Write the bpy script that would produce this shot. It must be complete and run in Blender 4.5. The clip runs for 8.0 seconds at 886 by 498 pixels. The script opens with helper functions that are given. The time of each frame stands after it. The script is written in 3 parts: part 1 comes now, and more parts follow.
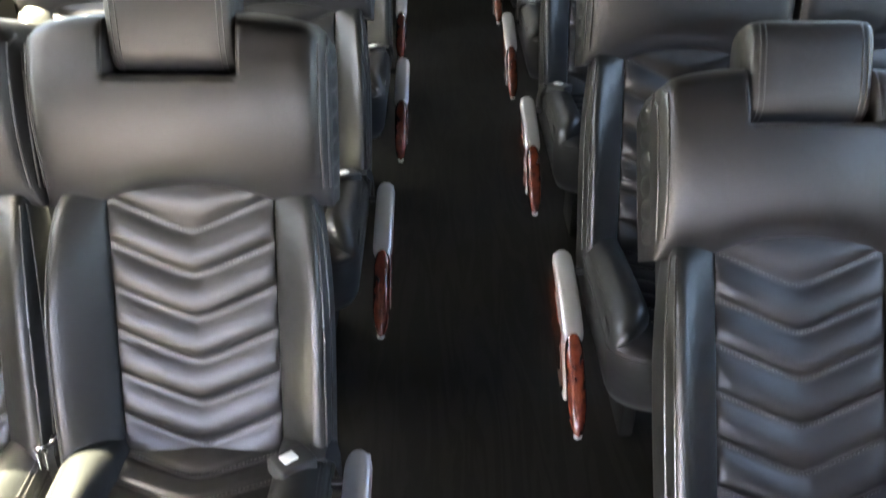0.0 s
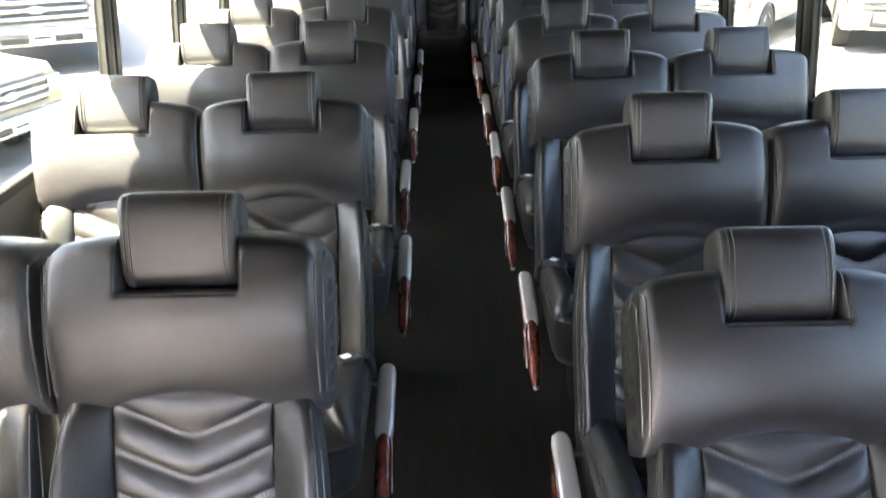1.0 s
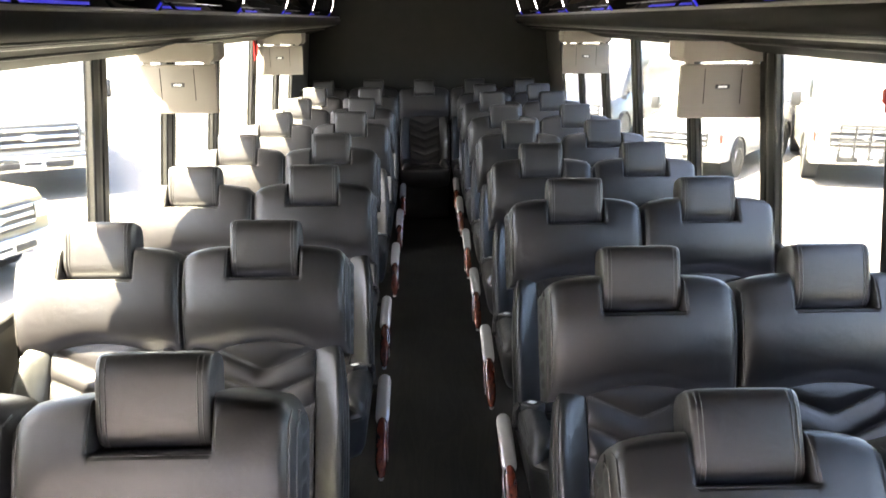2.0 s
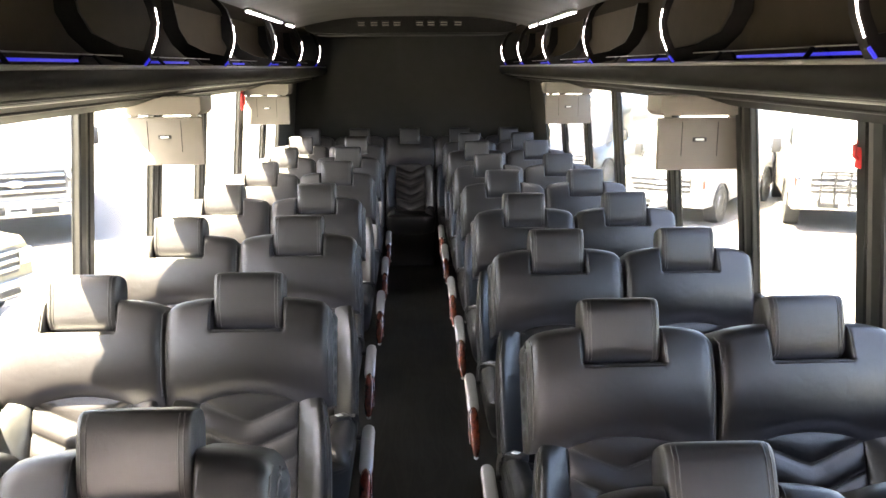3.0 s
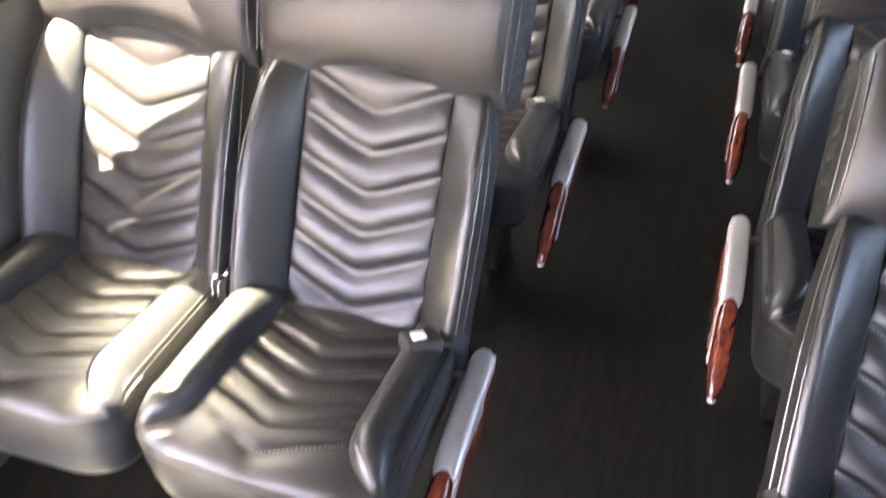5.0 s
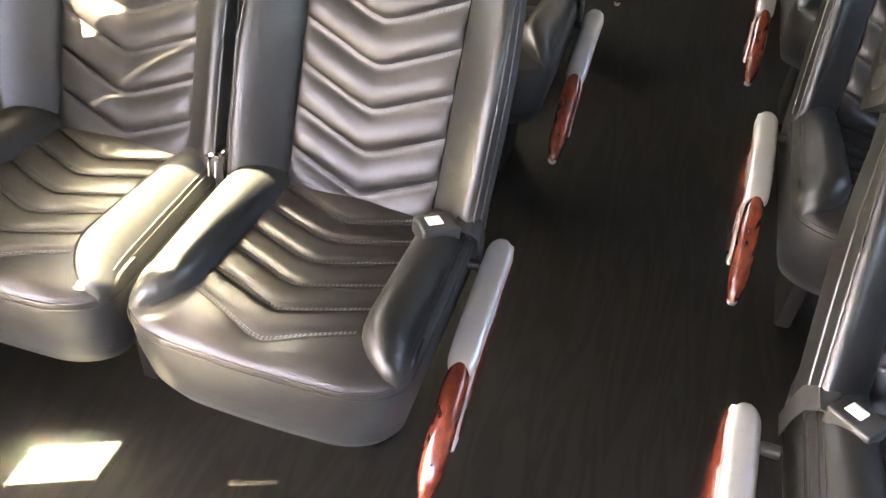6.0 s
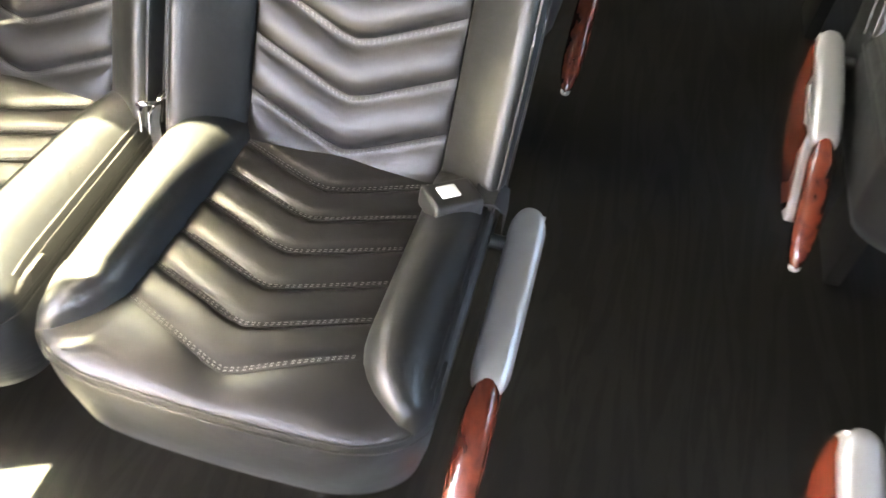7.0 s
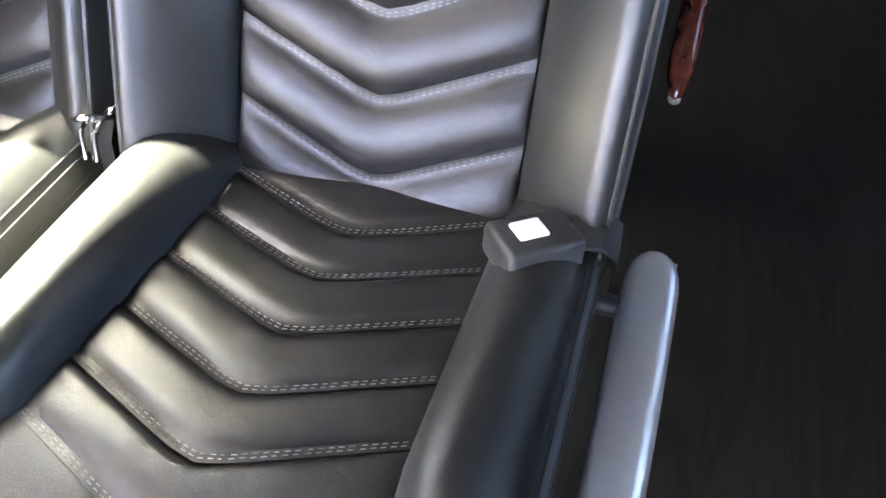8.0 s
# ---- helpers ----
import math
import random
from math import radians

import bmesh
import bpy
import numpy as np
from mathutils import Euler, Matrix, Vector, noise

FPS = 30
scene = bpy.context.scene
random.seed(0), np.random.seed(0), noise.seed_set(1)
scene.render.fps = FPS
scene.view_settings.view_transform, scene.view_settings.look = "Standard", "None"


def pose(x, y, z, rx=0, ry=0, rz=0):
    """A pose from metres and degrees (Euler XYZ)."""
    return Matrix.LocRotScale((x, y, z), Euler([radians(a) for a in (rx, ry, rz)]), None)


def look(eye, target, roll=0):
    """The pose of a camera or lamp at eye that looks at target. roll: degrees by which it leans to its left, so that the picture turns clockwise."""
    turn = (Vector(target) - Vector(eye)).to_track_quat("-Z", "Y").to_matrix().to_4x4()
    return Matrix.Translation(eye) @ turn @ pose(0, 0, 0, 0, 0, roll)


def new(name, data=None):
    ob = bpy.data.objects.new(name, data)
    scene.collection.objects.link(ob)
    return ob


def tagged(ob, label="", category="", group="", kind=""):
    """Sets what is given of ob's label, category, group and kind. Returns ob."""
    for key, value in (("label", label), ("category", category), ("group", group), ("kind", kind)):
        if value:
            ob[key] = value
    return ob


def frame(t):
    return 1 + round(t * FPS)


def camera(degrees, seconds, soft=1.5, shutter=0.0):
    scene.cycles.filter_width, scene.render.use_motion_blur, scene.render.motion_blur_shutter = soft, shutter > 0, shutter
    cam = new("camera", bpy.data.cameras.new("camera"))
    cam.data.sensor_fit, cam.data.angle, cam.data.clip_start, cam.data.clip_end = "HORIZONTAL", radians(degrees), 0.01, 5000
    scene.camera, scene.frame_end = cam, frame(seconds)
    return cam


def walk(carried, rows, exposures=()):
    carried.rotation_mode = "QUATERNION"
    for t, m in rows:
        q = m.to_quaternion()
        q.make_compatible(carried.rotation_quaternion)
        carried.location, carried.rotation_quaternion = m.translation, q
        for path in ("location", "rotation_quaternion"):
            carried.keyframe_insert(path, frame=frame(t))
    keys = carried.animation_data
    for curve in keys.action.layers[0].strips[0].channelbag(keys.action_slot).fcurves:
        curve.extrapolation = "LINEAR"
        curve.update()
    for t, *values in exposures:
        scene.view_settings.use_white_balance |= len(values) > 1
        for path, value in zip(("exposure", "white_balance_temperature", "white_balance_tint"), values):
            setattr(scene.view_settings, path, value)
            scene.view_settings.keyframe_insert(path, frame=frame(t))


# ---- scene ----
cam = camera(56.2, 8.0, shutter=0.4)
PATH = [
    (0, (-0.095, -1.216, 1.538), (-0.074, 0.443, 0.421), 0.4),
    (0.5, (-0.069, -1.245, 1.61), (-0.074, 0.522, 0.674), -1.1),
    (1, (-0.057, -1.23, 1.652), (-0.064, 0.599, 0.843), -1.3),
    (1.5, (-0.05, -1.231, 1.699), (-0.037, 0.66, 1.046), -0.5),
    (2, (-0.041, -1.244, 1.727), (-0.002, 0.684, 1.194), -0.5),
    (2.2, (-0.041, -1.246, 1.730), (0.007, 0.691, 1.232), -0.4),
    (2.85, (-0.031, -1.264, 1.752), (0.036, 0.682, 1.325), -0.4),
    (3.3, (-0.027, -1.269, 1.754), (0.051, 0.680, 1.317), -0.4),
    (3.5, (-0.027, -1.269, 1.754), (0.036, 0.674, 1.287), -0.5),
    (4, (-0.044, -1.269, 1.685), (-0.123, 0.626, 1.052), 0.2),
    (4.5, (-0.065, -1.253, 1.583), (-0.378, 0.492, 0.658), 1.8),
    (5, (0.002, -1.294, 1.493), (-0.448, 0.239, 0.29), 2.5),
    (5.2, (0.013, -1.305, 1.471), (-0.456, 0.161, 0.194), 2.5),
    (6.3, (-0.121, -1.231, 1.344), (-0.384, 0.192, -0.037), 7.3),
    (6.5, (-0.157, -1.165, 1.339), (-0.361, 0.202, -0.107), 8.2),
    (7, (-0.222, -1.005, 1.204), (-0.418, 0.322, -0.28), 8.0),
    (7.5, (-0.281, -0.785, 0.973), (-0.655, 0.564, -0.456), 3.0),
    (8, (-0.265, -0.751, 0.946), (-0.661, 0.607, -0.468), 0.7),
]
walk(cam, [(t, look(eye, target, roll)) for t, eye, target, roll in PATH],
     [(0, 6.03, 7200, 9), (0.5, 6.17, 6950, 9), (1.5, 5.92, 7150, 13), (3.5, 6.17, 7450, 19), (4.0, 6.11, 7400, 21), (4.5, 6.14, 6800, 18),
      (5.0, 6.67, 7550, 18), (6.5, 6.6, 8650, 10), (7.0, 6.44, 8200, 7), (7.5, 5.60, 6850, 10), (8, 6.34, 6750, 11)])
# ---- world, sun and exposure ----
SUN = Vector((0.92, 0.43, -2.05)).normalized()
world = bpy.data.worlds.new("world")
scene.world = world
world.use_nodes = True
sky = world.node_tree.nodes.new("ShaderNodeTexSky")
sky.sky_type = "NISHITA"
sky.sun_disc = False
sky.air_density, sky.dust_density, sky.ozone_density = 0.8, 3.0, 0.5
sky.sun_elevation = math.asin(-SUN.z)
sky.sun_rotation = math.atan2(-SUN.x, -SUN.y)
world.node_tree.links.new(sky.outputs[0], world.node_tree.nodes["Background"].inputs[0])
world.node_tree.nodes["Background"].inputs[1].default_value = 0.15
lamp = bpy.data.lights.new("sun", "SUN")
lamp.energy, lamp.angle, lamp.color = 5.0, radians(0.5), (1.0, 0.97, 0.74)
sun_lamp = new("sun", lamp)
sun_lamp.matrix_world = Matrix.Translation((0, 0, 20)) @ SUN.to_track_quat("-Z", "Y").to_matrix().to_4x4()


# ---- materials ----
def material(name, colour, rough=0.5, metal=0.0, spread=0.15, scale=30.0, bump=0.0, bump_scale=400.0, rough_spread=0.08,
             coat=0.0, emit=0.0, random_piece=0.0, specular=0.5, wrinkle=0.0):
    """A surface with broad and fine variation in colour and gloss, and fine relief."""
    m = bpy.data.materials.new(name)
    m.use_nodes = True
    n, link = m.node_tree.nodes, m.node_tree.links.new
    b = n["Principled BSDF"]
    co = n.new("ShaderNodeTexCoord")
    broad, fine = n.new("ShaderNodeTexNoise"), n.new("ShaderNodeTexNoise")
    broad.inputs["Scale"].default_value, broad.inputs["Detail"].default_value = scale * 0.12, 3
    fine.inputs["Scale"].default_value, fine.inputs["Detail"].default_value = scale, 5
    for t in (broad, fine):
        link(co.outputs["Object"], t.inputs["Vector"])
    add = n.new("ShaderNodeMath")
    link(broad.outputs["Fac"], add.inputs[0])
    link(fine.outputs["Fac"], add.inputs[1])
    value = n.new("ShaderNodeMapRange")
    value.inputs["From Min"].default_value, value.inputs["From Max"].default_value = 0.3, 1.7
    value.inputs["To Min"].default_value, value.inputs["To Max"].default_value = 1 - spread, 1 + spread
    link(add.outputs[0], value.inputs["Value"])
    last = value.outputs[0]
    if random_piece:
        info, vary, mul = n.new("ShaderNodeObjectInfo"), n.new("ShaderNodeMapRange"), n.new("ShaderNodeMath")
        vary.inputs["To Min"].default_value, vary.inputs["To Max"].default_value = 1 - random_piece, 1 + random_piece
        link(info.outputs["Random"], vary.inputs["Value"])
        mul.operation = "MULTIPLY"
        link(last, mul.inputs[0])
        link(vary.outputs[0], mul.inputs[1])
        last = mul.outputs[0]
    mix = n.new("ShaderNodeVectorMath")
    mix.operation = "SCALE"
    mix.inputs[0].default_value = colour
    link(last, mix.inputs["Scale"])
    link(mix.outputs[0], b.inputs["Base Color"])
    gloss = n.new("ShaderNodeMapRange")
    gloss.inputs["From Min"].default_value, gloss.inputs["From Max"].default_value = 0.0, 1.0
    gloss.inputs["To Min"].default_value, gloss.inputs["To Max"].default_value = rough - rough_spread, rough + rough_spread
    link(broad.outputs["Fac"], gloss.inputs["Value"])
    link(gloss.outputs[0], b.inputs["Roughness"])
    b.inputs["Metallic"].default_value = metal
    b.inputs["Coat Weight"].default_value = coat
    b.inputs["Coat Roughness"].default_value = 0.08
    b.inputs["Specular IOR Level"].default_value = specular
    if bump:
        cells, relief = n.new("ShaderNodeTexVoronoi"), n.new("ShaderNodeBump")
        cells.inputs["Scale"].default_value = bump_scale
        link(co.outputs["Object"], cells.inputs["Vector"])
        relief.inputs["Strength"].default_value, relief.inputs["Distance"].default_value = bump, 0.001
        link(cells.outputs["Distance"], relief.inputs["Height"])
        link(relief.outputs[0], b.inputs["Normal"])
        if wrinkle:
            folds, soft = n.new("ShaderNodeTexNoise"), n.new("ShaderNodeBump")
            folds.inputs["Scale"].default_value, folds.inputs["Detail"].default_value, folds.inputs["Distortion"].default_value = 17, 3, 0.6
            link(co.outputs["Object"], folds.inputs["Vector"])
            soft.inputs["Strength"].default_value, soft.inputs["Distance"].default_value = wrinkle, 0.012
            link(folds.outputs["Fac"], soft.inputs["Height"])
            link(soft.outputs[0], relief.inputs["Normal"])
    if emit:
        b.inputs["Emission Color"].default_value = (*colour, 1)
        b.inputs["Emission Strength"].default_value = emit
    return m


def wood_material(name, dark, light, scale, rough, coat, stretch, grain=0.0):
    m = material(name, dark, rough, coat=coat, specular=0.5 if coat else 0.22)
    n, link = m.node_tree.nodes, m.node_tree.links.new
    b = n["Principled BSDF"]
    co, mapping, rings, ramp = n.new("ShaderNodeTexCoord"), n.new("ShaderNodeMapping"), n.new("ShaderNodeTexNoise"), n.new("ShaderNodeValToRGB")
    mapping.inputs["Scale"].default_value = stretch
    rings.inputs["Scale"].default_value, rings.inputs["Detail"].default_value, rings.inputs["Distortion"].default_value = scale, 6, 0.8
    link(co.outputs["Object"], mapping.inputs["Vector"])
    link(mapping.outputs[0], rings.inputs["Vector"])
    if grain:
        times, fold = n.new("ShaderNodeMath"), n.new("ShaderNodeMath")
        times.operation, fold.operation = "MULTIPLY", "PINGPONG"
        times.inputs[1].default_value, fold.inputs[1].default_value = grain, 1.0
        link(rings.outputs["Fac"], times.inputs[0])
        link(times.outputs[0], fold.inputs[0])
        link(fold.outputs[0], ramp.inputs["Fac"])
    else:
        link(rings.outputs["Fac"], ramp.inputs["Fac"])
    ramp.color_ramp.elements[0].position, ramp.color_ramp.elements[1].position = 0.35, 0.65
    ramp.color_ramp.elements[0].color, ramp.color_ramp.elements[1].color = (*dark, 1), (*light, 1)
    link(ramp.outputs[0], b.inputs["Base Color"])
    return m


LEATHER = material("black_leather", (0.0085, 0.0079, 0.0089), 0.40, spread=0.12, scale=14, bump=0.13, bump_scale=900, rough_spread=0.07, wrinkle=0.15, specular=0.63)
LEATHER_SIDE = material("black_leather_smooth", (0.0092, 0.0098, 0.0103), 0.39, spread=0.12, scale=12, bump=0.08, bump_scale=900, rough_spread=0.06, wrinkle=0.15, specular=0.66)
THREAD = material("grey_thread", (0.25, 0.246, 0.24), 0.7, spread=0.1)
SEAM = material("leather_piping", (0.030, 0.029, 0.029), 0.36, spread=0.2, scale=120, specular=0.7)
SILVER = material("silver_paint", (0.58, 0.585, 0.595), 0.36, metal=0.72, spread=0.05, scale=60, rough_spread=0.04)
CHROME = material("chrome", (0.55, 0.55, 0.56), 0.14, metal=1.0, spread=0.04)
GRIP_WOOD = wood_material("lacquered_wood", (0.056, 0.010, 0.006), (0.15, 0.031, 0.016), 16, 0.25, 0.8, (3, 0.5, 3))
PLASTIC = material("black_plastic", (0.02, 0.02, 0.021), 0.42, spread=0.1)
BUTTON = material("white_button", (0.75, 0.75, 0.74), 0.35, spread=0.05)
STRAP = material("belt_webbing", (0.012, 0.012, 0.013), 0.75, spread=0.2, scale=200)
STEEL = material("dark_steel", (0.006, 0.006, 0.0065), 0.7, specular=0.2)
FLOOR = wood_material("dark_plank_vinyl", (0.0046, 0.0045, 0.0043), (0.0086, 0.0084, 0.0080), 2.2, 0.6, 0.0, (5, 0.55, 1), 14.0)
WALL = material("grey_wall_panel", (0.045, 0.042, 0.039), 0.6, spread=0.06, bump=0.1)
FABRIC = material("dark_grey_fabric", (0.013, 0.0127, 0.0118), 0.9, spread=0.12, scale=90, bump=0.3, bump_scale=900)
CEILING = material("dark_headliner", (0.009, 0.0072, 0.0058), 0.5, spread=0.25, scale=25)
RACK = material("charcoal_rack", (0.007, 0.0064, 0.006), 0.7, spread=0.2, specular=0.10)
RACK_TRIM = material("rack_edge_trim", (0.16, 0.155, 0.145), 0.35, metal=0.3)
FRAME_MAT = material("black_window_frame", (0.009, 0.009, 0.009), 0.45, specular=0.3)
PILLAR_TRIM = material("grey_pillar_trim", (0.055, 0.052, 0.048), 0.5)
LINING = material("dark_rack_lining", (0.022, 0.017, 0.012), 0.8, spread=0.3, scale=12, specular=0.05)
SCREEN_CASE = material("taupe_plastic", (0.135, 0.121, 0.105), 0.5, spread=0.05)
LED_WHITE = material("white_led", (1.0, 0.95, 0.88), 0.5, emit=1.2)
LED_STRIP = material("white_strip_light", (0.90, 0.96, 1.0), 0.5, emit=1.5)
LED_BLUE = material("blue_led", (0.012, 0.014, 0.50), 0.5, emit=0.017)
RED_PLASTIC = material("red_plastic", (0.40, 0.014, 0.014), 0.4)
CONCRETE = material("concrete", (0.135, 0.131, 0.120), 0.85, spread=0.12, scale=3)
TAN_PAINT = material("tan_car_paint", (0.26, 0.215, 0.13), 0.3, coat=0.5, spread=0.04)
WHITE_PAINT = material("white_car_paint", (0.30, 0.297, 0.285), 0.25, coat=0.6, spread=0.02)
BLACK_PAINT = material("black_car_paint", (0.02, 0.021, 0.023), 0.2, coat=0.6, spread=0.03)
TYRE = material("tyre_rubber", (0.025, 0.025, 0.025), 0.8)
DARK_GLASS = material("dark_car_glass", (0.02, 0.025, 0.028), 0.08)

glass = bpy.data.materials.new("window_glass")
glass.use_nodes = True
gn = glass.node_tree.nodes
gb = gn["Principled BSDF"]
gb.inputs["Base Color"].default_value = (0.24, 0.246, 0.236, 1)
gb.inputs["Transmission Weight"].default_value, gb.inputs["Roughness"].default_value, gb.inputs["IOR"].default_value = 1.0, 0.0, 1.02


# Glass out of view; its purple tint is set to cool the front light.
windscreen_glass = glass.copy()
windscreen_glass.name = "windscreen_glass"
windscreen_glass.node_tree.nodes["Principled BSDF"].inputs["Base Color"].default_value = (0.62, 0.58, 0.64, 1)


# ---- mesh helpers ----
def finish(bm, mat, smooth=True):
    bmesh.ops.recalc_face_normals(bm, faces=bm.faces[:])
    me = bpy.data.meshes.new("mesh")
    bm.to_mesh(me)
    bm.free()
    me.materials.append(mat)
    if smooth:
        me.polygons.foreach_set("use_smooth", [True] * len(me.polygons))
        me.update()
        me.set_sharp_from_angle(angle=radians(40))
    return me


def thing(name, label, category, at=(0, 0, 0), group="", kind=""):
    ob = new(name)
    ob.matrix_basis = Matrix.Translation(at)
    return tagged(ob, label, category, group, kind)


def part(name, bm, mat, parent=None, label="", smooth=True):
    """Links a bmesh as one mesh object under a thing or a part."""
    ob = new(name, bm if isinstance(bm, bpy.types.Mesh) else finish(bm, mat, smooth))
    ob.parent = parent
    return tagged(ob, label)


def box(x0, x1, y0, y1, z0, z1, bevel=0.0, segments=2, bm=None):
    bm = bm or bmesh.new()
    made = bmesh.ops.create_cube(bm, size=1, matrix=Matrix.Translation(((x0 + x1) / 2, (y0 + y1) / 2, (z0 + z1) / 2)) @ Matrix.Diagonal((x1 - x0, y1 - y0, z1 - z0, 1)))
    if bevel:
        edges = {e for v in made["verts"] for e in v.link_edges}
        bmesh.ops.bevel(bm, geom=list(edges), offset=bevel, segments=segments, affect="EDGES", profile=0.5)
    return bm


def loft(loops, bm=None, closed=False):
    """A skin over rings of equally many points, with capped ends (or joined end to start)."""
    bm = bm or bmesh.new()
    rings = [[bm.verts.new(p) for p in loop] for loop in loops]
    pairs = list(zip(rings, rings[1:])) + ([(rings[-1], rings[0])] if closed else [])
    for a, b in pairs:
        for i in range(len(a)):
            j = (i + 1) % len(a)
            bm.faces.new((a[i], a[j], b[j], b[i]))
    if not closed:
        bm.faces.new(rings[0][::-1])
        bm.faces.new(rings[-1])
    return bm


def oval(half_a, half_b, power=2.0, steps=20):
    """Points of a rounded outline; a higher power is squarer."""
    out = []
    for i in range(steps):
        c, s = math.cos(2 * math.pi * i / steps), math.sin(2 * math.pi * i / steps)
        out.append((half_a * math.copysign(abs(c) ** (2 / power), c), half_b * math.copysign(abs(s) ** (2 / power), s)))
    return out


def tube(points, radius, steps=8, closed=False, flat=1.0, bm=None):
    pts = [Vector(p) for p in points]
    loops = []
    for i, p in enumerate(pts):
        a, b = (pts[i - 1], pts[(i + 1) % len(pts)]) if closed else (pts[max(i - 1, 0)], pts[min(i + 1, len(pts) - 1)])
        d = (b - a).normalized()
        side = d.cross(Vector((0, 0, 1)) if abs(d.z) < 0.9 else Vector((1, 0, 0))).normalized()
        up = side.cross(d)
        loops.append([p + side * radius * math.cos(2 * math.pi * k / steps) + up * radius * flat * math.sin(2 * math.pi * k / steps) for k in range(steps)])
    return loft(loops, bm, closed)


def cylinder(a, b, r0, r1=None, steps=16, bm=None):
    a, b = Vector(a), Vector(b)
    d = (b - a).normalized()
    side = d.cross(Vector((0, 0, 1)) if abs(d.z) < 0.9 else Vector((1, 0, 0))).normalized()
    up = side.cross(d)
    r1 = r0 if r1 is None else r1
    ring = lambda p, r: [p + (side * math.cos(2 * math.pi * k / steps) + up * math.sin(2 * math.pi * k / steps)) * r for k in range(steps)]
    return loft([ring(a, r0), ring(b, r1)], bm)


def eased(n):
    """Steps from 0 to 1, closer together at both ends."""
    return [0.5 - 0.5 * math.cos(math.pi * i / n) for i in range(n + 1)]


def pad(place, us, ws, depth):
    """A padded piece: place(u, w, lift) gives its points, lift 0 on the face, -depth on the back."""
    bm = bmesh.new()
    front = [[bm.verts.new(place(u, w, 0.0)) for u in us] for w in ws]
    for a, b in zip(front, front[1:]):
        for i in range(len(us) - 1):
            bm.faces.new((a[i], a[i + 1], b[i + 1], b[i]))
    nu, nw = len(us), len(ws)
    ring = [(0, i) for i in range(nu)] + [(j, nu - 1) for j in range(1, nw)] + [(nw - 1, i) for i in range(nu - 2, -1, -1)] + [(j, 0) for j in range(nw - 2, 0, -1)]
    back = [bm.verts.new(place(us[i], ws[j], -depth)) for j, i in ring]
    for k in range(len(ring)):
        q = (k + 1) % len(ring)
        (j0, i0), (j1, i1) = ring[k], ring[q]
        bm.faces.new((front[j0][i0], back[k], back[q], front[j1][i1]))
    bm.faces.new(back)
    return bm


def stitches(rows, bm=None, length=0.0046, gap=0.0022, width=0.0007, height=0.0004):
    """Thread dashes along rows of (point, outward normal)."""
    bm = bm or bmesh.new()
    for row in rows:
        carry = 0.0
        for (p, n), (q, _) in zip(row, row[1:]):
            p, q, n = Vector(p), Vector(q), Vector(n).normalized()
            d = q - p
            span = d.length
            if span < 1e-6:
                continue
            d /= span
            side = d.cross(n).normalized() * width * 0.5
            s = carry
            while s + length <= span + 0.002:
                a, b = p + d * s, p + d * min(s + length, span)
                low = [bm.verts.new(v) for v in (a - side - n * 0.001, b - side - n * 0.001, b + side - n * 0.001, a + side - n * 0.001)]
                top = [bm.verts.new(v) for v in (a - side * 0.6 + n * height + d * 0.0006, b - side * 0.6 + n * height - d * 0.0006, b + side * 0.6 + n * height - d * 0.0006, a + side * 0.6 + n * height + d * 0.0006)]
                bm.faces.new(top)
                for i in range(4):
                    j = (i + 1) % 4
                    bm.faces.new((low[i], low[j], top[j], top[i]))
                s += length + gap
            carry = max(0.0, s - span)
    return bm


# ---- the passenger seat ----
RECLINE = radians(23.3)
UP, OUT = Vector((0, math.sin(RECLINE), math.cos(RECLINE))), Vector((0, -math.cos(RECLINE), math.sin(RECLINE)))
ROOT = Vector((0, -0.211, 0.42))
HALF, INSERT = 0.222, 0.136
V_STEP, V_SLOPE, V_TOP = 0.0755, 0.44, 0.403


def on_back(u, v, n):
    return Vector((u, 0, 0)) + ROOT + UP * v + OUT * n


def arch(u):
    return 0.468 + 0.026 * max(0.0, 1 - (u / INSERT) ** 2) - 0.012 * max(0.0, (abs(u) - INSERT) / 0.09)


def puff(w, seam=0.13):
    """Profile across a quilted roll: a soft roll with a flat sewn band along its upper edge."""
    if w > 1 - seam:
        return 0.03 + 0.17 * (w - 1 + seam) / seam
    x = (w / (1 - seam)) ** 0.8
    return max(0.0, math.sin(math.pi * x)) ** 0.72


def side_fall(u, half, r=0.03):
    d = max(0.0, min(1.0, (half - abs(u)) / r))
    return 0.35 + 0.65 * math.sqrt(1 - (1 - d) ** 2)


def back_panel(i):
    us = [-INSERT + 2 * INSERT * e for e in eased(20)]
    ws = [k / 14 for k in range(15)]
    low = V_TOP - V_STEP * (i + 1)

    def place(u, w, lift):
        v = low + V_SLOPE * math.sqrt(u * u + 0.00012) + w * V_STEP
        return on_back(u, v, 0.0100 * puff(w) * side_fall(u, INSERT) - 0.004 + lift)
    return pad(place, us, ws, 0.03)


def back_top_panel():
    us = [-INSERT + 2 * INSERT * e for e in eased(20)]
    ws = eased(10)

    def place(u, w, lift):
        a = V_TOP + V_SLOPE * math.sqrt(u * u + 0.00012)
        return on_back(u, a + (max(arch(u), a) + 0.008 - a) * w, 0.010 * math.sin(math.pi * min(w, 0.8)) * side_fall(u, INSERT) - 0.004 + lift)
    return pad(place, us, ws, 0.03)


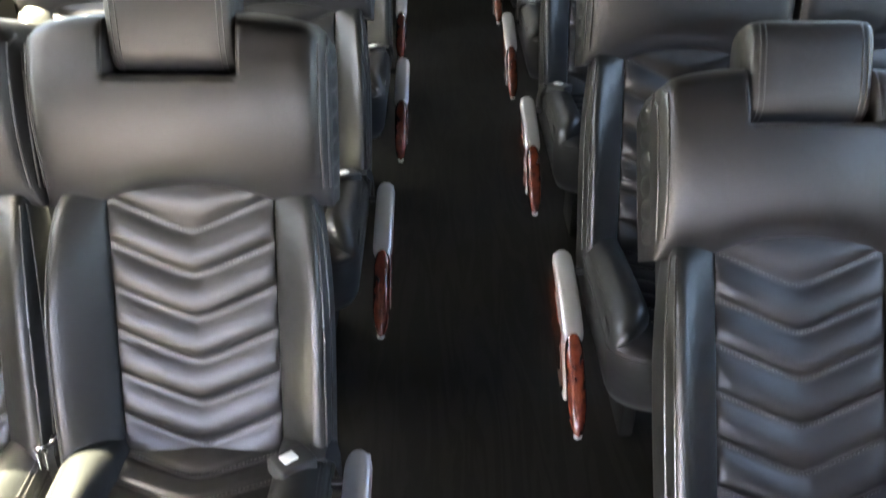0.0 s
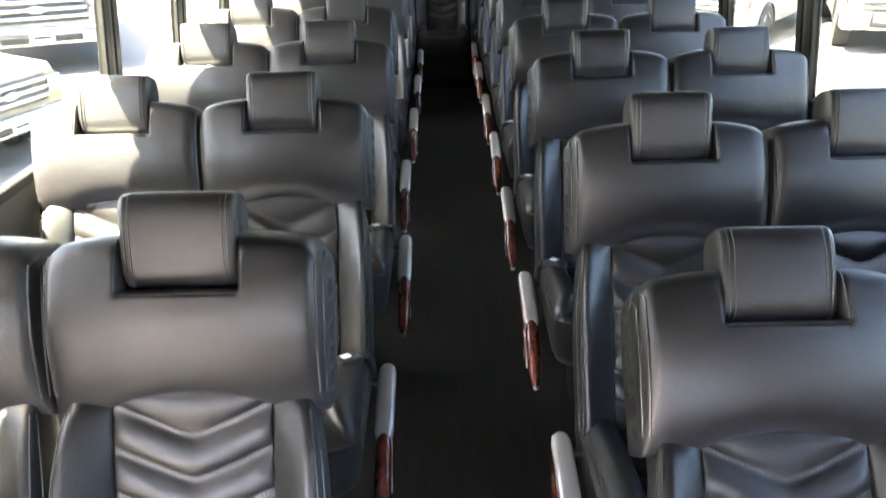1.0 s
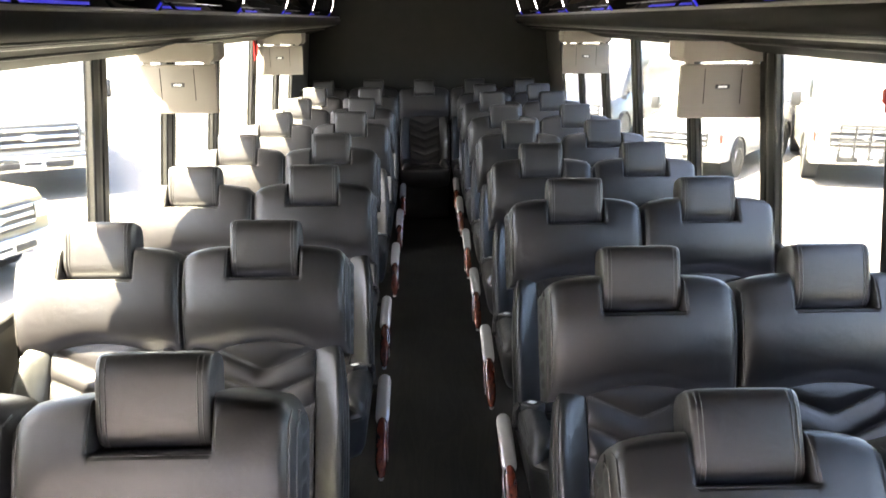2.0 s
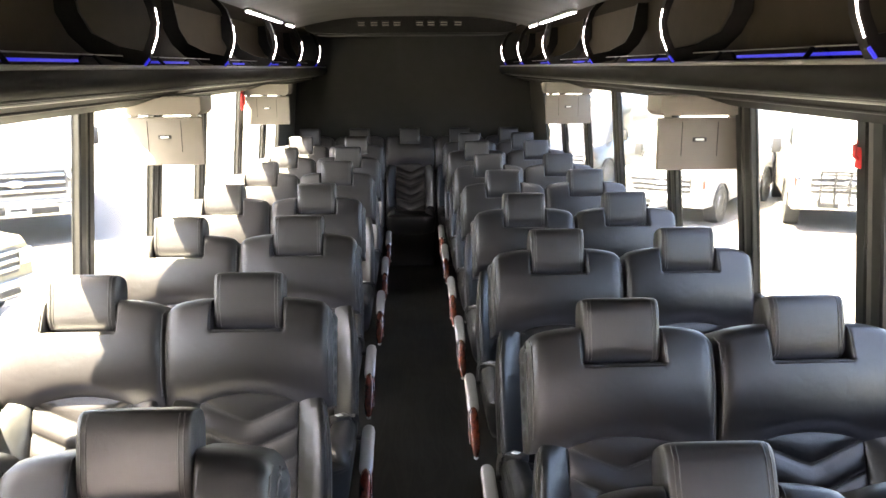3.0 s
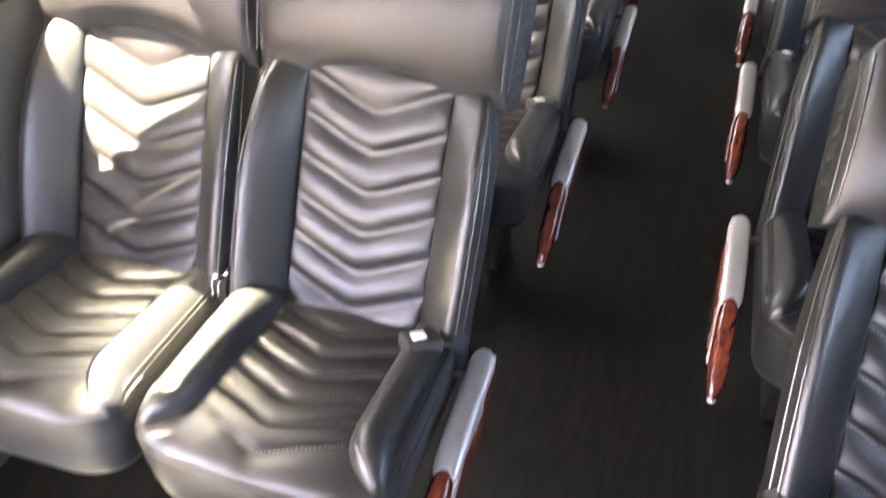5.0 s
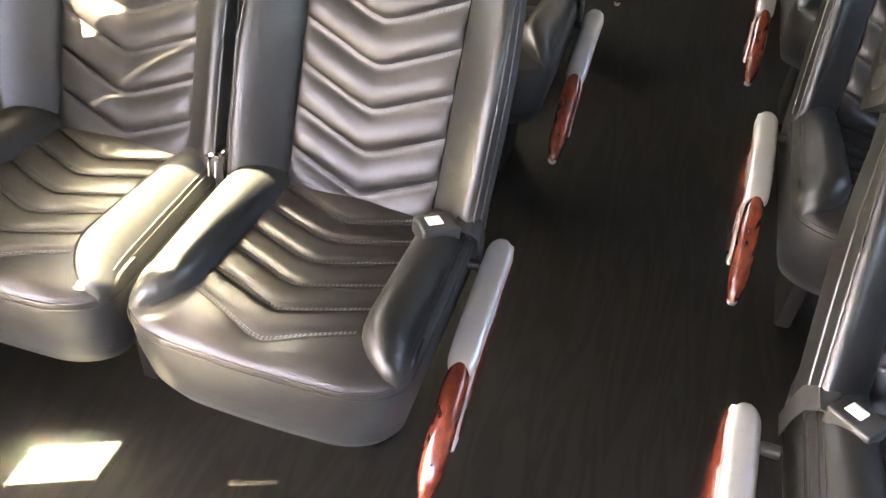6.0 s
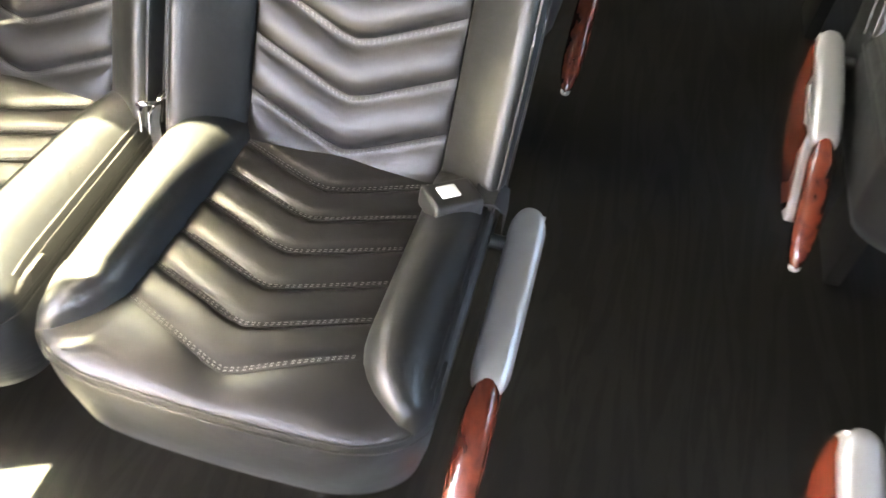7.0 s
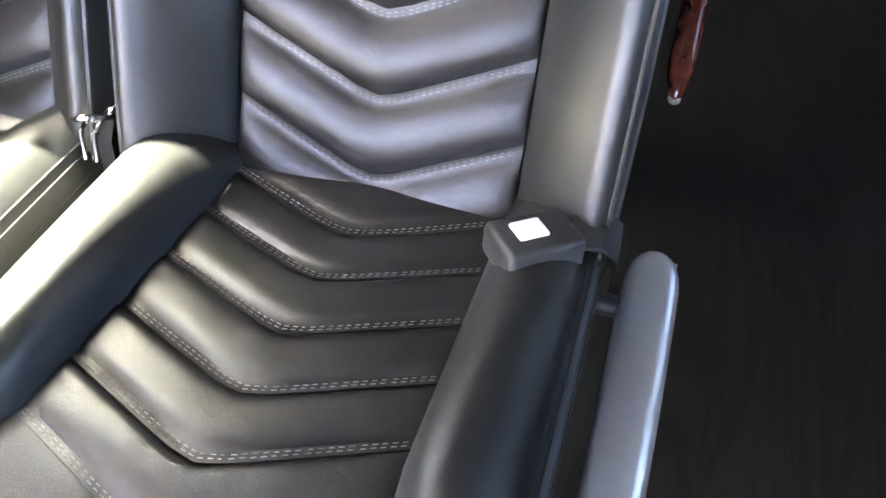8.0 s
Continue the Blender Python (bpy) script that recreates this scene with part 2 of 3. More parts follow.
def bolster_ring(side, v):
    """One cross-section of the back's side bolster, proudest along its outer edge."""
    t = min(1.0, max(0.0, (v + 0.03) / 0.50))
    swell = math.sin(math.pi * t) ** 0.6 if t > 0.5 else 0.80 + 0.20 * math.sin(math.pi * t) ** 0.6
    outer = HALF - 0.018 + 0.026 * swell
    proud = 0.012 + 0.088 * swell
    c, half = (INSERT + 0.002 + outer) / 2, (outer - INSERT - 0.002) / 2
    ring = []
    for a, b in oval(half, 1.0, 3.0, 28):
        n = proud * b * (0.63 + 0.41 * a / half) if b > 0 else 0.085 * b
        ring.append(on_back(side * (c + a), v, n - 0.004))
    return ring


def back_bolster(side):
    return loft([bolster_ring(side, -0.03 + 0.510 * e) for e in eased(22)])


BAND_TOP, RECESS, RECESS_V = 0.752, 0.0955, 0.659


def band_top(u):
    a = abs(u)
    return BAND_TOP - 0.022 * max(0.0, (a - 0.10) / 0.134) ** 2 - 0.045 * max(0.0, (a - 0.195) / 0.039) ** 3


def on_band(u, v, lift=0.0):
    """A point on the padded band, rounded towards its outer edge and towards the recess of the headrest."""
    a, lo = abs(u), arch(u) - 0.012
    notch = math.hypot(max(0.0, a - RECESS), max(0.0, RECESS_V - v))
    edge = min(0.2340 - a, (v - lo) * 0.6, band_top(u) - v, notch * 2.0 + 0.004)
    d = max(0.0, min(1.0, edge / 0.027))
    belly = 0.055 * max(0.0, 1 - ((v - 0.64) / 0.185) ** 2)
    n = 0.004 + (0.013 + belly) * math.sqrt(max(0.0, 1 - (1 - d) ** 2)) - 0.014 * (u / 0.2340) ** 2
    return on_back(u * (1.0 + 0.003 * math.sin(math.pi * min(1, (v - lo) / 0.28))), v, n + lift)


def head_band():
    """The band across the shoulders, with a notch in which the headrest sits."""
    us = sorted({round(s * x, 5) for s in (-1, 1) for x in [0, 0.03, 0.06, 0.08, 0.088, 0.0930, RECESS, 0.098, 0.102, 0.107, 0.114, 0.122, 0.135, 0.15, 0.17, 0.185, 0.205, 0.218, 0.2260, 0.2310, 0.2340]})
    rows = [0.66 * e for e in eased(18)] + [0.66 + 0.34 * e for e in eased(10)[1:]]

    def place(u, w, lift):
        lo = arch(u) - 0.012
        if w <= 0.66:
            return on_band(u, lo + (RECESS_V - lo) * w / 0.66, lift)
        t = (w - 0.66) / 0.34
        if abs(u) < RECESS - 0.0005:
            return on_back(u, RECESS_V + 0.003 * t, 0.020 - 0.105 * t + min(lift, 0) * 0.3)
        return on_band(u, RECESS_V + (band_top(u) - RECESS_V) * t, lift)
    return pad(place, us, rows, 0.10)


def side_gusset(s):
    """The gathered leather down the band's side, with soft puckers across it."""
    us = [0.0, 0.25, 0.5, 0.75, 1.0]
    ws = [k / 48 for k in range(49)]

    def place(q, w, lift):
        ridge = abs(math.sin(math.pi * w * 6)) ** 0.6 * math.sin(math.pi * q) ** 0.7
        return on_back(s * (0.2325 + 0.0085 * ridge + lift), 0.468 + 0.240 * w, -0.018 - 0.066 * q)
    return pad(place, us, ws, 0.012)


def head_rest():
    loops = []
    for e in eased(20):
        a = -0.094 + 0.188 * e
        s = math.sqrt(max(0.0, 1 - abs(a / 0.0942) ** 7))
        loop = []
        for p, q in oval(0.081 * (0.93 + 0.07 * s), 0.058 * (0.86 + 0.14 * s), 3.8, 28):
            lean = 0.012 * (p / 0.081)
            loop.append(on_back(a, 0.740 + p, 0.002 + q + lean))
        loops.append(loop)
    return loft(loops)


def cushion_z(y):
    """Height of the cushion's quilted face, from its rear to the rounded nose."""
    z = 0.437 + 0.034 * min(1.0, max(0.0, (-0.25 - y) / 0.27))
    f = max(0.0, (-0.545 - y) / 0.085)
    return z - 0.060 * f ** 2.2


SEAT_TIPS = [-0.277, -0.340, -0.406, -0.470, -0.532, -0.588]
S_SLOPE = 0.45


def seat_line(u, tip):
    return tip + S_SLOPE * math.sqrt(u * u + 0.00012)


def flat_roll(w, seam=0.18):
    """Profile across a cushion panel: almost flat, with a crease and a low sewn band along its front."""
    if w > 1 - seam:
        return 0.0006 + 0.0018 * (w - 1 + seam) / seam
    return 0.0052 * max(0.0, 1 - abs(2 * w / (1 - seam) - 1) ** 4) ** 0.6


def seat_panel(i):
    us = [-INSERT + 2 * INSERT * e for e in eased(20)]
    ws = [k / 12 for k in range(13)]
    front, rear = SEAT_TIPS[i], (SEAT_TIPS[i - 1] if i else -0.20)

    def place(u, w, lift):
        y = seat_line(u, rear) + (front - rear) * w
        y = min(y, -0.165)
        roll = flat_roll(w) * side_fall(u, INSERT, 0.02)
        return Vector((u, y, cushion_z(y) + roll - 0.004 + lift))
    return pad(place, us, ws, 0.03)


RIM_W, RIM_FRONT, CORNER, RIM_Z = 0.224, -0.626, 0.095, 0.449


def front_edge(u, grow=0.0):
    """Where the cushion's outline ends in front, with its rounded corners."""
    k = min(1.0, max(0.0, (abs(u) - (RIM_W + grow - CORNER)) / CORNER))
    return RIM_FRONT - grow + 0.012 * (u / RIM_W) ** 2 + CORNER * 0.62 * (1 - math.sqrt(max(0.0, 1 - k * k)))


def side_edge(y, grow=0.0):
    """Half the cushion's width at y, drawn in where the front corner rounds."""
    t = min(1.0, max(0.0, (y - (RIM_FRONT + 0.010 - grow)) / (CORNER * 0.62)))
    return RIM_W + grow - CORNER + CORNER * math.sqrt(max(0.0, 1 - (1 - t) ** 2))


def bolster_inner(y):
    """The curved line along which the side bolster meets the quilted face."""
    return 0.130 + 0.062 * min(1.0, max(0.0, (-0.485 - y) / 0.100)) ** 3.0


def seat_nose():
    """The smooth front panel that rolls over the cushion's front edge."""
    us = [-0.2225 + 0.445 * e for e in eased(32)]
    ws = eased(14)

    def place(u, w, lift):
        k = min(1.0, max(0.0, (abs(u) - INSERT) / 0.02))
        start = seat_line(min(abs(u), INSERT), SEAT_TIPS[-1]) * (1 - k) - 0.50 * k
        end = front_edge(u, -0.0015)
        y = start + (end - start) * math.sin(w * math.pi / 2)
        z = cushion_z(start)
        z = z + (RIM_Z - 0.006 - z) * (1 - math.cos(w * math.pi / 2)) + 0.004 * math.sin(math.pi * w)
        return Vector((u, y, z - 0.003 + lift))
    return pad(place, us, ws, 0.03)


def seat_bolster_point(side, w, e, lift=0.0):
    """Across (w) and along (e) the crescent-shaped side pad, thick at the back and running out at the front corner."""
    y = -0.160 - 0.425 * e
    outer = side_edge(y, -0.0015)
    inner = min(bolster_inner(y), outer - 0.003)
    fade = min(1.0, (1 - e) / 0.17)
    tall = (0.050 + 0.006 * math.sin(math.pi * e)) * math.sqrt(max(0.0, 1 - (1 - fade) ** 2)) * (0.52 + 0.48 * min(1.0, e / 0.24))
    z0, z1 = cushion_z(max(y, -0.50)) - 0.008, RIM_Z - 0.003
    x = min(1.0, max(0.0, w)) ** 0.85
    z = z0 + (z1 - z0) * w + tall * max(0.0, 1 - abs(2 * x - 1) ** 2.3) ** 0.62
    return Vector((side * (inner + (outer - inner) * w), y, z + lift))


def seat_bolster(side):
    return pad(lambda w, e, lift: seat_bolster_point(side, w, e, lift), eased(14), eased(26), 0.035)


def seat_base_face():
    """The covered foam under the sewn panels, seen only in the seams."""
    us = [-0.215 + 0.43 * e for e in eased(12)]

    def place(u, w, lift):
        y = -0.15 + (front_edge(u, -0.02) + 0.15) * w
        return Vector((u, y, min(cushion_z(max(y, -0.56)) - 0.014, RIM_Z - 0.016) + lift))
    return pad(place, us, eased(12), 0.05)


def rim_outline(grow=0.0, steps=14):
    """Half of the cushion's outline, from the rear along the side to the middle of the front."""
    w = RIM_W + grow
    pts = [(w, -0.14 - 0.05 * k) for k in range(8)]
    for k in range(steps + 1):
        a = math.pi / 2 * k / steps
        u = w - CORNER + CORNER * math.cos(a)
        pts.append((u, front_edge(u, grow)))
    pts += [(u, front_edge(u, grow)) for u in (0.085, 0.04, 0.0)]
    return pts


def cushion_base():
    """The upholstered box below the sewn rim."""
    loops = []
    for z, grow in ((0.268, -0.050), (0.285, -0.024), (0.32, -0.010), (0.38, -0.002), (0.425, 0.0), (RIM_Z - 0.004, -0.002), (RIM_Z, -0.006), (RIM_Z - 0.008, -0.012), (0.40, -0.02)):
        half = rim_outline(grow)
        loops.append([Vector((x, y, z)) for x, y in half] + [Vector((-x, y, z)) for x, y in reversed(half[:-1])])
    return loft(loops)


def rim_path(z, grow=0.0):
    half = rim_outline(grow)
    return [Vector((x, y, z)) for x, y in half] + [Vector((-x, y, z)) for x, y in reversed(half[:-1])]


SPAN = [-INSERT + 0.006 + (2 * INSERT - 0.012) * k / 16 for k in range(17)]


def back_stitches():
    """Pale double rows of thread along the seams of the quilted back."""
    rows = []
    for i in range(6):
        for w in (0.905, 0.950):
            row = []
            for u in SPAN:
                low = V_TOP - V_STEP * (i + 1)
                v = low + V_SLOPE * math.sqrt(u * u + 0.00012) + w * V_STEP
                row.append((on_back(u, v, 0.0100 * puff(w) * side_fall(u, INSERT) - 0.0040), OUT))
            rows.append(row)
    return stitches(rows)


def seat_stitches():
    """Pale double rows of thread along the seams of the quilted cushion."""
    rows = []
    for i in range(6):
        front, rear = SEAT_TIPS[i], (SEAT_TIPS[i - 1] if i else -0.20)
        for w in (0.882, 0.942):
            row = []
            for u in SPAN:
                y = min(seat_line(u, rear) + (front - rear) * w, -0.166)
                row.append((Vector((u, y, cushion_z(y) + flat_roll(w) * side_fall(u, INSERT, 0.02) - 0.0036)), (0, 0, 1)))
            rows.append(row)
    return stitches(rows)


def edge_seams():
    """Thin paired seams along the outer edges of the head band, head rest and back."""
    bm = bmesh.new()
    for s in (-1, 1):
        for u in (0.2312, 0.2222):
            tube([on_band(s * u, 0.478 + 0.239 * k / 16, 0.0002) for k in range(17)], 0.0024, 6, bm=bm)
        tube([on_band(s * (RECESS + 0.0065), band_top(0.11) - 0.012 - (band_top(0.11) - 0.012 - RECESS_V) * k / 8, 0.0002) for k in range(9)], 0.0014, 5, bm=bm)
        for station in (1, 3):
            tube([bolster_ring(s, 0.02 + 0.43 * k / 18)[station] for k in range(19)], 0.0024, 6, bm=bm)
        for off in (0.0, 0.0085):
            a = s * (0.0755 + off)
            pts = []
            for k in range(21):
                t = math.pi * (0.80 - 1.02 * k / 20)
                c, q = math.cos(t), math.sin(t)
                p = 0.081 * math.copysign(abs(c) ** (2 / 3.8), c)
                g = 0.058 * math.copysign(abs(q) ** (2 / 3.8), q)
                pts.append(on_back(a, 0.740 - p, 0.002 + g * 0.997 - 0.012 * p / 0.081))
            tube(pts, 0.0013, 5, bm=bm)
    tube([on_band((RECESS + 0.0065) * (k / 10 - 1), RECESS_V - 0.006, 0.0002) for k in range(21)], 0.0009, 5, bm=bm)
    return bm


def cushion_seams():
    """Paired seams along the side pads and the rim of the cushion."""
    bm = bmesh.new()
    for s in (-1, 1):
        for w in (0.895, 0.945):
            tube([seat_bolster_point(s, w, 0.04 + 0.86 * k / 18) + Vector((0, 0, 0.0004)) for k in range(19)], 0.0009, 5, bm=bm)
    for z, g in ((RIM_Z - 0.002, -0.002), (RIM_Z - 0.012, 0.001)):
        tube(rim_path(z, g), 0.0010, 5, bm=bm)
    return bm


ARM_ROOT, ARM_TURN, ARM_X = Vector((0, -0.225, 0.400)), radians(26), 0.268


def arm_rise(a):
    """The arm rest arches upwards between its pivot and its tip."""
    return 0.006 + 0.046 * math.sin(math.pi * min(1.0, max(0.0, a / 0.42)))


def on_arm(x, a, b):
    """A point of the folded-down arm rest: a along it from its pivot, b square to that, upwards."""
    c, s = math.cos(ARM_TURN), math.sin(ARM_TURN)
    return ARM_ROOT + Vector((x, -a * c - b * s, -a * s + b * c))


def arm_bar(a0, a1, half_x, half_b, x0, lift=0.0, power=2.8, round_end=0.10, slim=0.0):
    """The rounded upper bar of the arm rest between two stations; slim: how much narrower it is at its front end."""
    loops = []
    for e in eased(22):
        a = a0 + (a1 - a0) * e
        b = arm_rise(a)
        k = min(1.0, (min(e, 1 - e) + 0.004) / round_end)
        g = math.sqrt(max(0.05, 1 - (1 - k) ** 2)) * (1 - slim * e)
        loops.append([on_arm(x0 + p * g, a, b + lift + q * g) for p, q in oval(half_x, half_b, power, 16)])
    return loft(loops)


def plate_span(a):
    """Lower and upper edge of the arm rest's belly at a: whole at the pivot, then a slot, then a wedge running to a point."""
    t = min(1.0, max(0.0, (a + 0.030) / 0.365))
    low = -0.004 - 0.128 * max(0.0, math.sin(math.pi * t ** 0.9)) ** 0.55 - 0.026 * t
    if a < 0.055:
        top = 0.006
    elif a < 0.150:
        top = 0.006 - 0.046 * min(1.0, (a - 0.055) / 0.006)
    else:
        top = -0.040 + 0.030 * max(0.0, 1 - abs(a - 0.175) / 0.025) - 0.012 * max(0.0, (a - 0.20) / 0.135)
    return low, max(top, low + 0.003)


def arm_plate(x0, half_x, inset=0.0, a0=-0.030, a1=0.335, roof=1.0):
    loops = []
    stops = sorted({a0 + (a1 - a0) * e for e in eased(26)} | {a for a in (0.054, 0.062, 0.149, 0.158) if a0 < a < a1})
    for a in stops:
        low, top = plate_span(a)
        low, top = low + inset, min(top - inset, roof)
        mid, half = (low + top) / 2, max(0.0012, (top - low) / 2)
        mid += arm_rise(a) - 0.006
        loops.append([on_arm(x0 + p, a, mid + q) for p, q in oval(half_x, half, 4.0, 16)])
    return loft(loops)


SEAT_MESHES = {}


def seat_mesh(key, build, mat):
    if key not in SEAT_MESHES:
        SEAT_MESHES[key] = finish(build(), mat)
    return SEAT_MESHES[key]


def passenger_seat(x, y, arm=0, label="", group="", lean=0.0, arm_shift=(0, 0, 0)):
    """One reclining coach seat. arm: -1 or 1, the side of its folded-down arm rest; 0 for none. lean: degrees that its back leans further than usual."""
    seat = thing("passenger_seat", label, "seat", (x, y, 0), group)
    put = lambda name, key, build, mat, parent=seat, note="": part(name, seat_mesh(key, build, mat), mat, parent, note)
    tilt = Matrix.Translation(ROOT) @ Matrix.Rotation(radians(-lean), 4, "X") @ Matrix.Translation(-ROOT)

    def back(name, key, build, mat, note=""):
        ob = put(name, key, build, mat, note=note)
        ob.matrix_basis = tilt
        return ob

    shell = lambda: pad(lambda u, w, lift: on_back(u * (1 - 0.06 * abs(2 * w - 1) ** 4), -0.05 + 0.775 * w, -0.030 - 0.02 * (u / 0.2) ** 4 + lift), [-0.2 + 0.4 * e for e in eased(8)], eased(10), 0.075)
    back("back_shell", "shell", shell, LEATHER_SIDE)
    backrest = back("backrest", "top_panel", back_top_panel, LEATHER, "quilted leather centre of the back")
    for i in range(6):
        put("quilted_panel", f"back{i}", lambda i=i: back_panel(i), LEATHER, backrest)
    tagged(put("stitching", "back_stitches", back_stitches, THREAD, backrest, "pale grey double stitching"), kind="stuff")
    for s in (-1, 1):
        back("back_bolster", f"bolster{s}", lambda s=s: back_bolster(s), LEATHER_SIDE)
        put("seat_bolster", f"seat_bolster{s}", lambda s=s: seat_bolster(s), LEATHER_SIDE)
    band = back("head_band", "band", head_band, LEATHER)
    for s in (-1, 1):
        put("side_gusset", f"gusset{s}", lambda s=s: side_gusset(s), LEATHER_SIDE, band, "gathered leather side")
    back("headrest", "headrest", head_rest, LEATHER)
    tagged(back("piping", "seams", edge_seams, SEAM, "thin raised leather piping"), kind="stuff")
    cushion = put("seat_cushion", "cushion", cushion_base, LEATHER_SIDE)
    put("front_panel", "nose", seat_nose, LEATHER, cushion)
    put("foam_cover", "foam", seat_base_face, LEATHER_SIDE, cushion)
    for i in range(6):
        put("quilted_panel", f"seat{i}", lambda i=i: seat_panel(i), LEATHER, cushion)
    tagged(put("stitching", "stitches", seat_stitches, THREAD, cushion, "pale grey double stitching"), kind="stuff")
    tagged(put("piping", "cushion_seams", cushion_seams, SEAM, cushion, "thin raised leather piping"), kind="stuff")
    put("seat_frame", "frame", lambda: box(-0.15, 0.15, -0.50, -0.14, 0.245, 0.292, 0.01), STEEL)
    for s in (-1, 1):
        put("leg", f"leg{s}", lambda s=s: box(s * 0.10 - 0.018, s * 0.10 + 0.018, -0.40, -0.24, 0.0, 0.25, 0.008), STEEL)
    if arm:
        rest = put("arm_rest", f"arm{arm}", lambda: arm_bar(-0.036, 0.232, 0.0250, 0.016, arm * ARM_X, round_end=0.14), SILVER, note="silver arm rest frame")
        rest.location = arm_shift
        put("side_plate", f"plate{arm}", lambda: arm_plate(arm * (ARM_X + 0.0085), 0.0115), SILVER, rest)
        put("wooden_grip", f"grip{arm}", lambda: arm_bar(0.190, 0.424, 0.0215, 0.020, arm * ARM_X, 0.002, 2.2, 0.34), GRIP_WOOD, rest, "glossy red-brown wooden grip")
        put("end_cap", f"cap{arm}", lambda: arm_bar(0.406, 0.427, 0.0095, 0.0085, arm * ARM_X, -0.001, 2.4, 0.4), SILVER, rest, "silver tip")
        put("wooden_inlay", f"inlay{arm}", lambda: arm_plate(arm * (ARM_X + 0.0185), 0.0030, 0.008, -0.024, 0.305, -0.010), GRIP_WOOD, rest, "red-brown wooden side inlay")
        latch = put("latch", f"latch{arm}", lambda: arm_bar(0.066, 0.142, 0.0070, 0.0085, arm * (ARM_X + 0.006), -0.038, 4.0, 0.05), PLASTIC, rest, "black release latch")
        put("latch_trim", f"trim{arm}", lambda: arm_bar(0.064, 0.096, 0.0085, 0.0030, arm * (ARM_X + 0.008), -0.032, 4.0, 0.05), CHROME, latch, "chromed trim")
        put("pivot", f"pivot{arm}", lambda: cylinder((arm * 0.215, -0.250, 0.400), (arm * 0.268, -0.250, 0.400), 0.010), PLASTIC, rest)
    return seat


def add_belt(seat, side):
    """The lap belt's buckle on the side away from the window, and the tongue on the other."""
    turn = Matrix.Translation((side * 0.172, -0.284, 0.488)) @ Euler((radians(-4), radians(side * 5), radians(side * 40))).to_matrix().to_4x4()
    bm = box(-0.038, 0.030, -0.026, 0.024, -0.014, 0.016, 0.006, 3)
    bm.transform(turn)
    buckle = part("belt_buckle", bm, PLASTIC, seat, "black plastic seat belt buckle")
    bm = box(-0.022, 0.004, -0.010, 0.012, 0.012, 0.0185, 0.002, 2)
    bm.transform(turn)
    part("release_button", bm, BUTTON, buckle, "white release button")
    pts = [(side * 0.195, -0.266, 0.494), (side * 0.222, -0.256, 0.490), (side * 0.234, -0.240, 0.465), (side * 0.236, -0.225, 0.42), (side * 0.234, -0.21, 0.36)]
    loops = [[Vector(p) + Vector((0, dy, dz)) for dy, dz in ((-0.022, -0.0015), (0.022, -0.0015), (0.022, 0.0025), (-0.022, 0.0025))] for p in pts]
    part("belt_strap", loft(loops), STRAP, seat)


def add_tongue(seat, side):
    """The belt's chromed tongue, which hangs on its black webbing in the gap beside the cushion."""
    x = side * 0.224
    webbing = [(x, -0.165, 0.40), (x - side * 0.002, -0.182, 0.455), (x - side * 0.003, -0.205, 0.484), (x - side * 0.002, -0.232, 0.490), (x, -0.252, 0.470), (x + side * 0.003, -0.262, 0.42)]
    loops = [[Vector(p) + Vector((dx, 0, dz)) for dx, dz in ((-0.013, -0.0015), (0.013, -0.0015), (0.013, 0.0015), (-0.013, 0.0015))] for p in webbing]
    strap = part("belt_strap", loft(loops), STRAP, seat)
    bm = bmesh.new()
    for r, cy, cz, tip in ((0.018, -0.226, 0.499, 0.5), (0.013, -0.250, 0.493, -0.9)):
        ring = []
        for k in range(18):
            t = 2 * math.pi * k / 18
            ring.append((x + r * math.cos(t), cy + 1.25 * r * math.sin(t), cz + r * (tip * math.sin(t) + 0.35 * math.cos(t))))
        tube(ring, 0.0032, 8, closed=True, bm=bm)
    for dx in (-0.008, 0.009):
        tube([(x + dx, -0.232, 0.500), (x + dx * 0.8, -0.262, 0.488), (x + dx * 0.7, -0.272, 0.462)], 0.0026, 8, bm=bm)
    part("belt_tongue", bm, CHROME, strap, "chromed belt tongue")


# ---- the saloon ----
WX, WALL_T, SILL, HEAD, CEIL, REAR, FRONT = 1.22, 0.03, 0.905, 1.70, 2.06, 7.15, -2.9
LEAN = 0.09
floor = part("floor", box(-WX - WALL_T, WX + WALL_T, FRONT, REAR, -0.10, -0.006), FLOOR, smooth=False)
tagged(floor, "dark charcoal wood-look vinyl bus floor", "floor", kind="structure")
PILLARS = {"left": [-0.29, 0.72, 1.68, 2.52, 3.36, 4.40, 5.34, 6.13], "right": [-0.05, 0.84, 1.68, 2.56, 3.60, 4.47, 5.37, 6.32]}
DOOR, ENTRY = (-0.84, -0.70), (-2.75, -1.0)


def leaning(bm):
    """The side walls lean inwards from the window sill up to the luggage racks."""
    for v in bm.verts:
        v.co.x -= math.copysign(LEAN * min(HEAD - SILL, max(0.0, v.co.z - SILL)), v.co.x)
    return bm


